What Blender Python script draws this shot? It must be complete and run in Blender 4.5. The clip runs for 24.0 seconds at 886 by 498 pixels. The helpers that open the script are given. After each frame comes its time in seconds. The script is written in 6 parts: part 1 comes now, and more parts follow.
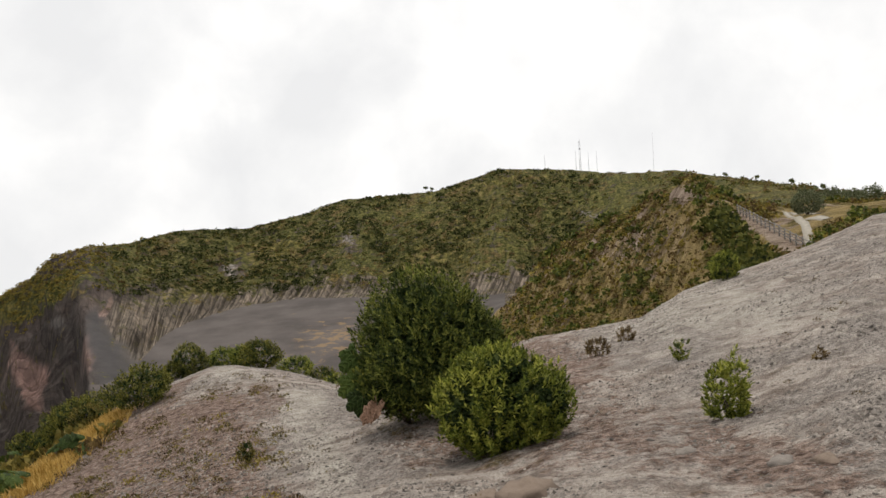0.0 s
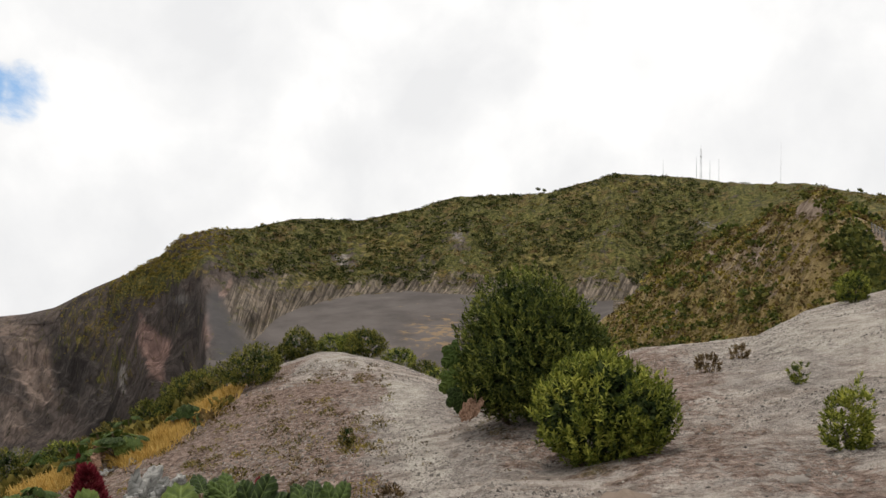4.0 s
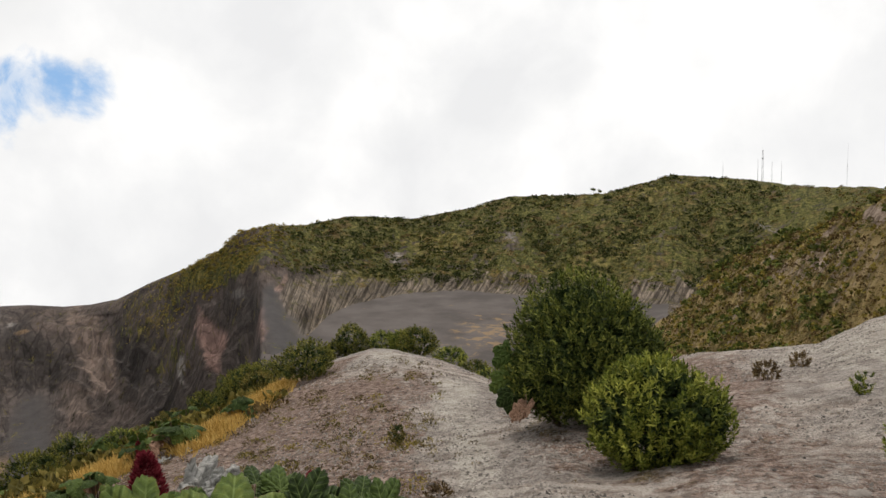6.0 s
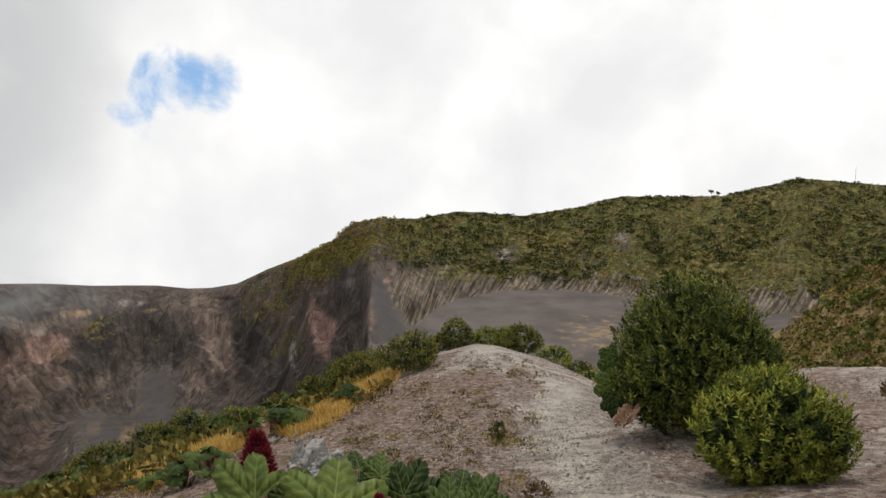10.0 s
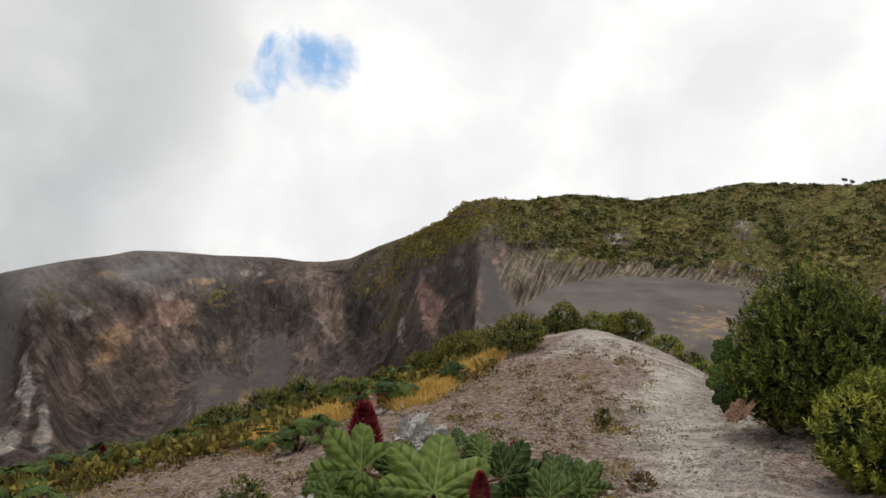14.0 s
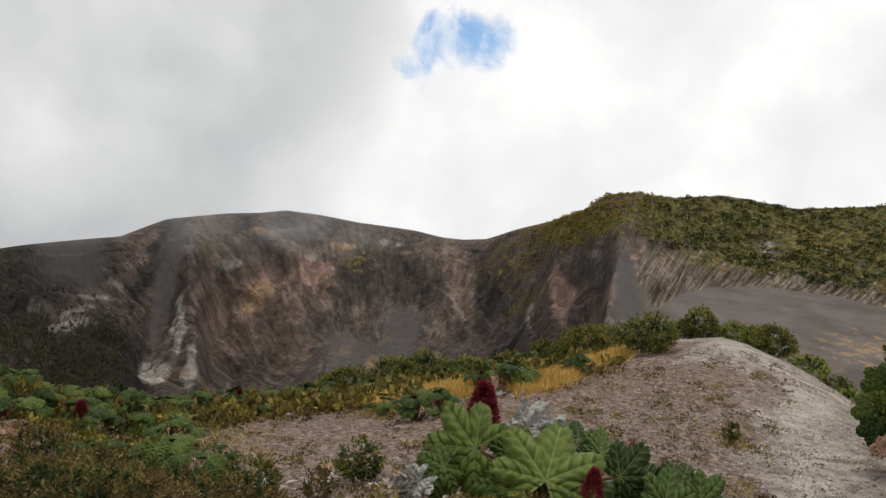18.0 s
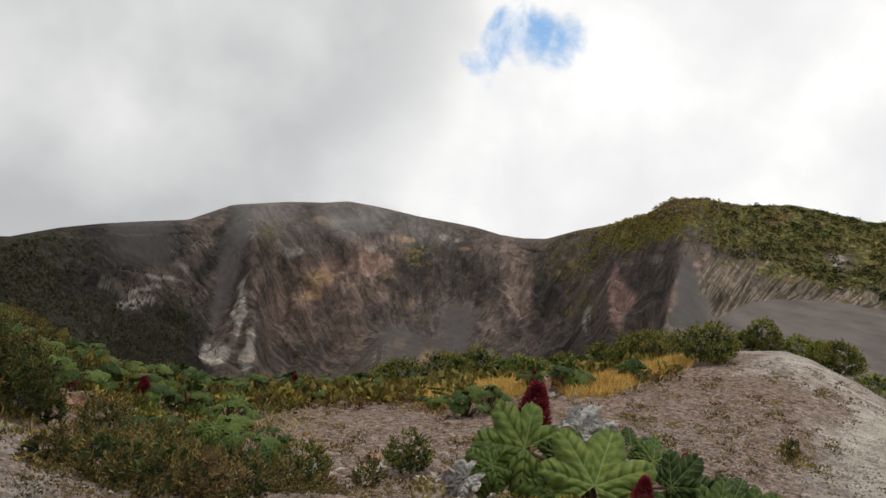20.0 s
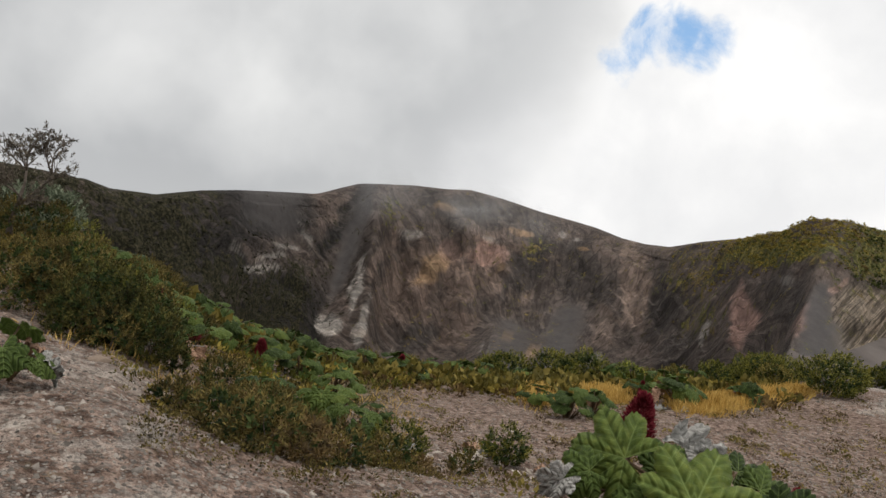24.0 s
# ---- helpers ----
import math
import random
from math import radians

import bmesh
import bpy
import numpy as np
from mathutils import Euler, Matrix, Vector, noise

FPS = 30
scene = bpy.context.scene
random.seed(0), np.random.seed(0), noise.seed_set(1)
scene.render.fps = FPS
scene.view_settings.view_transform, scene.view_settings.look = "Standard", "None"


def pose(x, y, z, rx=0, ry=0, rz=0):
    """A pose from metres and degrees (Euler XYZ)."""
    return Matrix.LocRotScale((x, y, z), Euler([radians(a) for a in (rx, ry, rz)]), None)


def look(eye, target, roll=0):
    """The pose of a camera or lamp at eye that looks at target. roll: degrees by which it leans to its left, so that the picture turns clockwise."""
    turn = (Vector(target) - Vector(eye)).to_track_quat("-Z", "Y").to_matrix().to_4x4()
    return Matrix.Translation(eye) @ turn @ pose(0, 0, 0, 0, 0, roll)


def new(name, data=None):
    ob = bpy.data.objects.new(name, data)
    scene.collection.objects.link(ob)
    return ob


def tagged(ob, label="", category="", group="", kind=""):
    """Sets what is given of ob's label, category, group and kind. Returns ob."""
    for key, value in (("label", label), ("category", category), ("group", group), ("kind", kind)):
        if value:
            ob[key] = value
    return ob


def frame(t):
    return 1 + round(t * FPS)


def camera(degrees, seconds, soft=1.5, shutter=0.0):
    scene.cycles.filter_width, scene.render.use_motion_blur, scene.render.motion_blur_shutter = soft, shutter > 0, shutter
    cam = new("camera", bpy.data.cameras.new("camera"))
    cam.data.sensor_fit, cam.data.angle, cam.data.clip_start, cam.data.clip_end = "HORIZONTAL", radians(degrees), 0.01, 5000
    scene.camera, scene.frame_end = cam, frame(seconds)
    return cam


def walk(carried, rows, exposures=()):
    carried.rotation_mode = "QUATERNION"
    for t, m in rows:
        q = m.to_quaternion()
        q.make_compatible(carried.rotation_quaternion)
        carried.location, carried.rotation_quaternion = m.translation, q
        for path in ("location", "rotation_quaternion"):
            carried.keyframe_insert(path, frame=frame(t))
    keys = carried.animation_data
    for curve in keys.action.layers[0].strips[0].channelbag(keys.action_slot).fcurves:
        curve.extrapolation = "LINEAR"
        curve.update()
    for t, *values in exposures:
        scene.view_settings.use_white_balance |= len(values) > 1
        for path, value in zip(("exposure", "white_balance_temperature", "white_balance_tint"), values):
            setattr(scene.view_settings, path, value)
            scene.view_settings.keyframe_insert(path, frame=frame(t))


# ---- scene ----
cam = camera(60.0, 24.0)
EYE = 1.7
PATH = [
    (0, 83.54, 4.24, 3.86), (0.5, 83.59, 4.04, 4.76), (1, 83.63, 3.77, 5.72), (1.5, 83.66, 3.38, 6.73), (2, 83.68, 2.92, 7.80),
    (2.5, 83.72, 2.58, 8.93), (4.5, 83.98, 1.50, 13.36), (5, 84.00, 1.33, 14.39), (5.5, 84.00, 1.24, 15.36), (6, 83.97, 1.18, 16.31),
    (6.5, 83.95, 1.09, 17.26), (7, 83.93, 0.97, 18.24), (7.5, 83.90, 0.84, 19.23), (8, 83.88, 0.68, 20.24), (8.5, 83.86, 0.48, 21.30),
    (9, 83.85, 0.28, 22.38), (9.5, 83.83, 0.09, 23.45), (10, 83.78, -0.08, 24.53), (10.5, 83.69, -0.20, 25.61), (12.5, 82.94, -0.67, 29.51),
    (13, 82.72, -0.66, 30.54), (13.5, 82.49, -0.74, 31.65), (14, 82.26, -1.05, 32.88), (14.5, 82.06, -1.66, 34.24),
    (15, 81.88, -2.34, 35.66), (15.5, 81.68, -2.96, 37.14), (16, 81.45, -3.55, 38.64), (16.5, 81.17, -4.04, 40.03),
    (17, 80.89, -4.48, 41.31), (17.5, 80.62, -4.94, 42.57), (18, 80.37, -5.44, 43.83), (18.5, 80.15, -5.95, 45.06),
    (20.5, 79.35, -7.83, 49.83), (21, 79.11, -8.35, 51.03), (21.5, 78.85, -8.91, 52.22), (22, 78.57, -9.46, 53.46),
    (22.5, 78.26, -9.94, 54.74), (23, 77.96, -10.38, 56.02), (23.5, 77.65, -10.82, 57.25), (24, 77.35, -11.28, 58.49),
]
walk(cam, [(t, pose(0, 0, EYE, rx, ry, rz)) for t, rx, ry, rz in PATH])


# ---- plan to world ----
# plan places are given by az (degrees to the left of +y), level distance and height over the eye
DEPTH = 1.2128
TURN = (30.087, 50.538, -0.021614, 0.35882, 0.030714, 1.4645, 1.6133, 0.17878, -0.903)
RISE = (0.0011463, 0.0031894, -0.01617, -0.011788, 0.83744, 0.014683, 0.030006, 0.048236, 0.030935)


def settle(az, r, z):
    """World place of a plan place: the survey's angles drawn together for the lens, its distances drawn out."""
    az, r, z = np.asarray(az, dtype=float), np.asarray(r, dtype=float), np.asarray(z, dtype=float)
    az = (az + 150.0) % 360.0 - 150.0
    a = np.clip(az, -46.0, 106.0)
    u = (a - 30.0) / 60.0
    slope = z / np.maximum(r, 1e-3)
    t = np.clip(slope, -0.75, 0.35)
    one = np.ones_like(u * t)
    terms = (one, u * one, u * u * one, u ** 3 * one, t * one, t * u, t * u * u, t * t, t * t * u)
    turn = sum(c * q for c, q in zip(TURN, terms))
    rise = sum(c * q for c, q in zip(RISE, terms))
    back = np.clip(np.abs(az - a) / 60.0, 0.0, 1.0)
    turn = turn + np.where(az < a, (az - a) * (turn + 150.0) / 104.0, 0.0) + np.where(az > a, (az - a) * (210.0 - turn) / 104.0, 0.0)
    rise = rise * (1 - back) + t / DEPTH * back
    zz = z + r * (DEPTH * rise - t)
    w = np.radians(turn)
    return np.stack([-DEPTH * r * np.sin(w), DEPTH * r * np.cos(w), zz + EYE], -1)

# ---- sky and sun ----
def aim(az, el):
    """Unit vector; az in degrees to the left of +y, el in degrees above level."""
    a, e = radians(az), radians(el)
    return Vector((-math.sin(a) * math.cos(e), math.cos(a) * math.cos(e), math.sin(e)))


SUN_AZ, SUN_EL = 16.0, 70.0
sun_data = bpy.data.lights.new("sun", "SUN")
sun_data.energy, sun_data.angle, sun_data.color = 1.8, radians(10), (1.0, 0.95, 0.87)
sun = new("sun", sun_data)
sun.matrix_world = look((0, 0, 50), Vector((0, 0, 50)) - aim(SUN_AZ, SUN_EL))

world = bpy.data.worlds.new("sky")
scene.world = world
world.use_nodes = True


class Graph:
    """Small helper to write node trees."""

    def __init__(self, tree):
        self.tree = tree
        tree.nodes.clear()

    def node(self, kind, ins=None, **props):
        n = self.tree.nodes.new(kind)
        if "operation" in props:
            n.operation = props["operation"]
        if "use_clamp" in props:
            n.use_clamp = props["use_clamp"]
        if "feature" in props:
            n.feature = props["feature"]
        if "data_type" in props:
            n.data_type, n.blend_type = props["data_type"], props["blend_type"]
        if "interpolation_type" in props:
            n.interpolation_type = props["interpolation_type"]
        if "attribute_name" in props:
            n.attribute_name = props["attribute_name"]
        if "sky_type" in props:
            n.sky_type, n.sun_disc = props["sky_type"], props["sun_disc"]
            n.sun_elevation, n.sun_rotation = props["sun_elevation"], props["sun_rotation"]
            n.altitude, n.air_density, n.dust_density = props["altitude"], props["air_density"], props["dust_density"]
        for k, v in (ins or {}).items():
            self.put(n, k, v)
        return n

    def put(self, n, k, v):
        sock = n.inputs[k]
        if isinstance(v, bpy.types.NodeSocket):
            self.tree.links.new(v, sock)
        else:
            sock.default_value = v

    def math(self, op, a, b=0.0, c=0.0, clamp=False):
        n = self.node("ShaderNodeMath", {0: a, 1: b, 2: c}, operation=op, use_clamp=clamp)
        return n.outputs[0]

    def noise(self, vec, scale, detail=4.0, rough=0.55, out="Fac", dist=0.0):
        n = self.node("ShaderNodeTexNoise", {"Vector": vec, "Scale": scale, "Detail": detail, "Roughness": rough, "Distortion": dist})
        return n.outputs[out]

    def voronoi(self, vec, scale, feature="F1", rnd=1.0):
        return self.node("ShaderNodeTexVoronoi", {"Vector": vec, "Scale": scale, "Randomness": rnd}, feature=feature)

    def ramp(self, fac, stops):
        n = self.node("ShaderNodeValToRGB", {"Fac": fac})
        el = n.color_ramp.elements
        while len(el) < len(stops):
            el.new(0.5)
        for e, (p, c) in zip(el, stops):
            e.position = p
            e.color = (*c, 1) if not isinstance(c, (int, float)) else (c, c, c, 1)
        return n.outputs["Color"]

    def mix(self, fac, a, b, blend="MIX"):
        n = self.node("ShaderNodeMix", data_type="RGBA", blend_type=blend)
        for k, v in ((0, fac), (6, a), (7, b)):
            if isinstance(v, tuple) and len(v) == 3:
                v = (*v, 1)
            self.put(n, k, v)
        return n.outputs[2]

    def step(self, v, lo, hi):
        return self.node("ShaderNodeMapRange", {"Value": v, "From Min": lo, "From Max": hi}, interpolation_type="SMOOTHSTEP").outputs[0]


g = Graph(world.node_tree)
way = g.node("ShaderNodeTexCoord").outputs["Generated"]
blue = g.node("ShaderNodeTexSky", sky_type="NISHITA", sun_disc=False, sun_elevation=radians(SUN_EL), sun_rotation=radians(-SUN_AZ),
              altitude=3400.0, air_density=1.2, dust_density=0.6)
g.put(blue, "Vector", g.node("ShaderNodeVectorMath", {0: way, 1: (0.0, 0.0, 0.45)}, operation="ADD").outputs[0])
blue_scaled = g.mix(1.0, blue.outputs[0], (0.15, 0.205, 0.20), "MULTIPLY")


def sky_way(az, el):
    d = Vector(settle(az, 1.0, math.tan(radians(el)))) - Vector((0, 0, EYE))
    return tuple(d.normalized())


def toward(az, el):
    d = g.node("ShaderNodeVectorMath", {0: way, 1: sky_way(az, el)}, operation="DOT_PRODUCT")
    return d.outputs["Value"]


# bright veil round the hidden sun, greyer banks away from it
banks = g.noise(way, 1.9, 5.0, 0.5, dist=0.15)
wisps = g.noise(way, 5.0, 6.0, 0.52, dist=0.15)
ragged = g.math("MULTIPLY_ADD", banks, 0.34, g.math("MULTIPLY_ADD", wisps, 0.16, -0.25))
dull = g.step(g.math("ADD", toward(86, 12), ragged), 0.80, 0.93)
shade = g.math("MULTIPLY_ADD", banks, 0.8, g.math("MULTIPLY", wisps, 0.30))
cloud = g.ramp(shade, [(0.40, (0.40, 0.41, 0.42)), (0.52, (0.53, 0.54, 0.55)), (0.64, (0.72, 0.725, 0.725)), (0.76, (0.90, 0.90, 0.89))])
veil = g.ramp(wisps, [(0.34, (0.88, 0.88, 0.885)), (0.46, (0.955, 0.952, 0.95)), (0.60, (1.08, 1.07, 1.055))])
cloud = g.mix(dull, veil, cloud)
# gap in the clouds that shows blue
curl = g.noise(way, 9.0, 6.0, 0.62, dist=0.3)
fine = g.noise(way, 30.0, 4.0, 0.55)
near_gap = toward(49.5, 3.9)
for a_, e_, k_ in ((48.1, 5.2, 0.0), (47.1, 6.8, 0.0), (46.3, 8.4, -0.0004), (45.0, 6.9, -0.0001), (42.6, 6.5, -0.0003)):
    near_gap = g.math("MAXIMUM", near_gap, g.math("ADD", toward(a_, e_), k_))
gap = g.math("ADD", near_gap, g.math("MULTIPLY_ADD", curl, 0.0034, g.math("MULTIPLY_ADD", fine, 0.0009, -0.0021)))
gap = g.step(gap, 0.9994, 1.0003)
tatter = g.step(g.noise(way, 17.0, 6.0, 0.62, dist=0.4), 0.62, 0.44)
skycol = g.mix(g.math("MULTIPLY", gap, g.math("MULTIPLY_ADD", tatter, 0.4, 0.45)), cloud, blue_scaled)
bg = g.node("ShaderNodeBackground", {"Color": skycol, "Strength": 0.98})
out = g.node("ShaderNodeOutputWorld", {"Surface": bg.outputs[0]})

# ---- materials ----
def principled(name, rough=0.9, spec=0.25):
    m = bpy.data.materials.new(name)
    m.use_nodes = True
    gr = Graph(m.node_tree)
    b = gr.node("ShaderNodeBsdfPrincipled", {"Roughness": rough, "Specular IOR Level": spec})
    gr.node("ShaderNodeOutputMaterial", {"Surface": b.outputs[0]})
    return m, gr, b


def bumped(gr, b, height, strength, dist):
    n = gr.node("ShaderNodeBump", {"Height": height, "Strength": strength, "Distance": dist})
    gr.put(b, "Normal", n.outputs[0])


def place(gr):
    return gr.node("ShaderNodeNewGeometry").outputs["Position"]


def masks(gr):
    a = gr.node("ShaderNodeAttribute", attribute_name="cover")
    s = gr.node("ShaderNodeSeparateColor", {"Color": a.outputs["Color"]})
    return s.outputs[0], s.outputs[1], s.outputs[2], a.outputs["Alpha"]


def mat_gravel():
    """Pale volcanic gravel; cover r: dry brown soil, g: trodden pale path, b: litter under plants, by two shrubs also
    their shade.
    """
    m, gr, b = principled("volcanic_gravel", 0.95, 0.1)
    p = place(gr)
    soil, path, litter, _ = masks(gr)
    big = gr.noise(p, 0.45, 6, 0.66)
    mid = gr.noise(p, 2.0, 10, 0.74)
    small = gr.noise(p, 9.0, 8, 0.72)
    fine = gr.noise(p, 60.0, 4, 0.7)
    base = gr.ramp(mid, [(0.40, (0.205, 0.165, 0.138)), (0.455, (0.300, 0.248, 0.210)), (0.50, (0.37, 0.314, 0.270)), (0.535, (0.475, 0.415, 0.362))])
    grit = gr.ramp(small, [(0.38, (0.105, 0.089, 0.078)), (0.48, (0.25, 0.218, 0.194)), (0.60, (0.44, 0.395, 0.352))])
    col = gr.mix(gr.math("MULTIPLY", gr.step(big, 0.44, 0.58), 0.75), base, grit)
    brown = gr.ramp(small, [(0.37, (0.064, 0.040, 0.030)), (0.45, (0.155, 0.104, 0.081)), (0.53, (0.262, 0.186, 0.149)), (0.63, (0.42, 0.325, 0.270))])
    pale = gr.ramp(mid, [(0.38, (0.32, 0.280, 0.238)), (0.50, (0.46, 0.412, 0.355)), (0.60, (0.54, 0.492, 0.430))])
    edge = gr.math("MULTIPLY_ADD", gr.noise(p, 2.6, 9, 0.76), 3.0, -1.5)
    col = gr.mix(gr.step(gr.math("ADD", soil, gr.math("MULTIPLY", edge, 0.8)), 0.16, 0.50), col, brown)
    col = gr.mix(gr.step(gr.math("ADD", path, gr.math("MULTIPLY", edge, 0.8)), 0.32, 0.48), col, pale)
    lit = gr.ramp(small, [(0.36, (0.035, 0.026, 0.014)), (0.50, (0.125, 0.094, 0.045)), (0.62, (0.26, 0.20, 0.105))])
    col = gr.mix(gr.step(gr.math("ADD", litter, edge), 0.25, 0.65), col, lit)
    col = gr.mix(gr.math("MULTIPLY", gr.step(fine, 0.53, 0.64), 0.5), col, gr.mix(1.0, col, (0.45, 0.43, 0.41), "MULTIPLY"))
    peb = gr.voronoi(p, 30.0)
    crumb = gr.voronoi(p, 85.0)
    cob = gr.voronoi(p, 11.0)
    lump = gr.math("MULTIPLY", gr.step(cob.outputs["Distance"], 0.40, 0.15), gr.step(gr.noise(p, 1.3, 5, 0.7), 0.50, 0.60))
    bits = gr.step(crumb.outputs["Distance"], 0.5, 0.15)
    dot = gr.step(peb.outputs["Distance"], 0.46, 0.2)
    tint = gr.ramp(gr.node("ShaderNodeSeparateColor", {"Color": peb.outputs["Color"]}).outputs[0], [(0.0, (0.065, 0.056, 0.050)), (0.55, (0.20, 0.178, 0.16)), (1.0, (0.42, 0.385, 0.35))])
    col = gr.mix(gr.math("MULTIPLY", dot, gr.math("MULTIPLY", gr.step(big, 0.40, 0.54), 0.8)), col, tint)
    col = gr.mix(gr.math("MULTIPLY", lump, 0.7), col, gr.ramp(gr.node("ShaderNodeSeparateColor", {"Color": cob.outputs["Color"]}).outputs[1], [(0.0, (0.10, 0.085, 0.075)), (0.5, (0.26, 0.225, 0.20)), (1.0, (0.50, 0.455, 0.41))]))
    tone = gr.ramp(gr.node("ShaderNodeSeparateColor", {"Color": crumb.outputs["Color"]}).outputs[0], [(0.0, (0.42, 0.40, 0.38)), (0.6, (0.9, 0.88, 0.86)), (1.0, (1.45, 1.42, 1.38))])
    col = gr.mix(gr.math("MULTIPLY", bits, 0.6), col, gr.mix(1.0, col, tone, "MULTIPLY"))
    gr.put(b, "Base Color", col)
    h = gr.math("ADD", gr.math("MULTIPLY", mid, 0.30), gr.math("ADD", gr.math("MULTIPLY", small, 0.75), gr.math("ADD", gr.math("MULTIPLY", dot, 0.34), gr.math("ADD", gr.math("MULTIPLY", bits, 0.15), gr.math("MULTIPLY", lump, 0.42)))))
    bumped(gr, b, h, 1.0, 0.075)
    return m


def mat_wall():
    """Crater slopes; zone: colour of the rock or scree; cover r: vegetation, g: fluted scree, alpha: smooth ash."""
    m, gr, b = principled("crater_rock", 0.95, 0.08)
    p = place(gr)
    veg, fluted, _, ash = masks(gr)
    line = gr.node("ShaderNodeAttribute", attribute_name="fall").outputs["Vector"]
    flow = gr.noise(gr.node("ShaderNodeMapping", {"Vector": line, "Scale": (0.50, 4.2, 1.0)}).outputs[0], 1.0, 4, 0.5)
    big = gr.noise(p, 0.012, 5, 0.6)
    fine = gr.noise(p, 0.40, 9, 0.72)
    level = gr.node("ShaderNodeMapping", {"Vector": p, "Scale": (0.12, 0.12, 1.0)}).outputs[0]
    strata = gr.noise(level, 0.13, 6, 0.62, dist=0.6)
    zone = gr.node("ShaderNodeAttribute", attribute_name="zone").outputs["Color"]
    chip = gr.noise(p, 0.13, 12, 0.78)
    block = gr.voronoi(p, 0.24)
    shard = gr.ramp(gr.node("ShaderNodeSeparateColor", {"Color": block.outputs["Color"]}).outputs[1], [(0.0, (0.62, 0.61, 0.60)), (0.5, (0.97, 0.96, 0.95)), (1.0, (1.38, 1.35, 1.32))])
    bent = gr.node("ShaderNodeVectorMath", {0: line, 1: gr.node("ShaderNodeVectorMath", {0: gr.noise(p, 0.018, 3, 0.5, "Color"), 1: (1.2, 0.14, 0.0)}, operation="MULTIPLY").outputs[0]}, operation="ADD").outputs[0]
    cliff = gr.voronoi(gr.node("ShaderNodeMapping", {"Vector": bent, "Scale": (0.9, 6.5, 0.0)}).outputs[0], 1.0)
    crag = gr.voronoi(gr.node("ShaderNodeMapping", {"Vector": bent, "Scale": (3.0, 19.0, 0.0)}).outputs[0], 1.0)
    split = gr.voronoi(gr.node("ShaderNodeMapping", {"Vector": bent, "Scale": (1.5, 8.0, 0.0)}).outputs[0], 1.0, "DISTANCE_TO_EDGE")
    rib = gr.noise(gr.node("ShaderNodeMapping", {"Vector": bent, "Scale": (3.2, 13.0, 0.0)}).outputs[0], 1.0, 5, 0.6)
    face = gr.node("ShaderNodeSeparateColor", {"Color": cliff.outputs["Color"]}).outputs[0]
    small_face = gr.node("ShaderNodeSeparateColor", {"Color": crag.outputs["Color"]}).outputs[1]
    grain = gr.ramp(flow, [(0.38, (0.84, 0.84, 0.84)), (0.50, (1.0, 1.0, 1.0)), (0.64, (1.20, 1.18, 1.17))])
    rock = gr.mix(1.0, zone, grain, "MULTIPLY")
    # facet tones: uneven light and shade on the crags, put into the colour
    rock = gr.mix(1.0, rock, gr.ramp(face, [(0.0, (0.76, 0.76, 0.76)), (0.5, (1.0, 1.0, 1.0)), (1.0, (1.25, 1.23, 1.21))]), "MULTIPLY")
    rock = gr.mix(1.0, rock, gr.ramp(small_face, [(0.0, (0.76, 0.75, 0.75)), (0.5, (1.0, 1.0, 1.0)), (1.0, (1.26, 1.24, 1.22))]), "MULTIPLY")
    # gully shade painted as dark lines along the cell edges
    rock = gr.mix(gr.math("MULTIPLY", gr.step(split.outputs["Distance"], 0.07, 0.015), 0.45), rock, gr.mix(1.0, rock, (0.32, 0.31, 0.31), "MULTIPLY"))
    rock = gr.mix(0.5, rock, gr.mix(1.0, rock, shard, "MULTIPLY"))
    rock = gr.mix(gr.math("MULTIPLY", gr.step(strata, 0.55, 0.58), 0.25), rock, gr.mix(1.0, rock, (1.6, 1.5, 1.4), "MULTIPLY"))
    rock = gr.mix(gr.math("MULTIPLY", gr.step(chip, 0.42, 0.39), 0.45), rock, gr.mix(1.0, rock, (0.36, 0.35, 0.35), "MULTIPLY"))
    rock = gr.mix(gr.math("MULTIPLY", gr.step(chip, 0.60, 0.63), 0.40), rock, gr.mix(1.0, rock, (1.8, 1.72, 1.65), "MULTIPLY"))
    lx = gr.node("ShaderNodeSeparateXYZ", {"Vector": line})
    runs = gr.node("ShaderNodeCombineXYZ", {"X": gr.math("MULTIPLY_ADD", lx.outputs[1], 24.0, gr.math("MULTIPLY", lx.outputs[0], 4.4)), "Y": gr.math("MULTIPLY", lx.outputs[1], 5.0)}).outputs[0]
    comb = gr.noise(runs, 1.0, 3, 0.5)
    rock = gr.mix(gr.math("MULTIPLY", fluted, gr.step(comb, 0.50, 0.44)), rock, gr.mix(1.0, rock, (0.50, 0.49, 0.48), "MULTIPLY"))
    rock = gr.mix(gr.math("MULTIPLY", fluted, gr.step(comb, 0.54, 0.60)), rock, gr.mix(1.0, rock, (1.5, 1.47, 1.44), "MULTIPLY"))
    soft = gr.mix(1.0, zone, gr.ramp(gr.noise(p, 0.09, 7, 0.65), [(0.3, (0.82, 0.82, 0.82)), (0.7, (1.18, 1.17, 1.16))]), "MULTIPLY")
    edge = gr.math("MULTIPLY_ADD", gr.noise(gr.node("ShaderNodeMapping", {"Vector": line, "Scale": (1.3, 5.0, 1.0), "Location": (3.1, 7.7, 0.0)}).outputs[0], 1.0, 10, 0.78), 3.2, -1.6)
    col = gr.mix(gr.step(gr.math("ADD", ash, gr.math("MULTIPLY", edge, 0.35)), 0.35, 0.65), rock, soft)
    band = gr.node("ShaderNodeSeparateXYZ", {"Vector": line}).outputs[2]
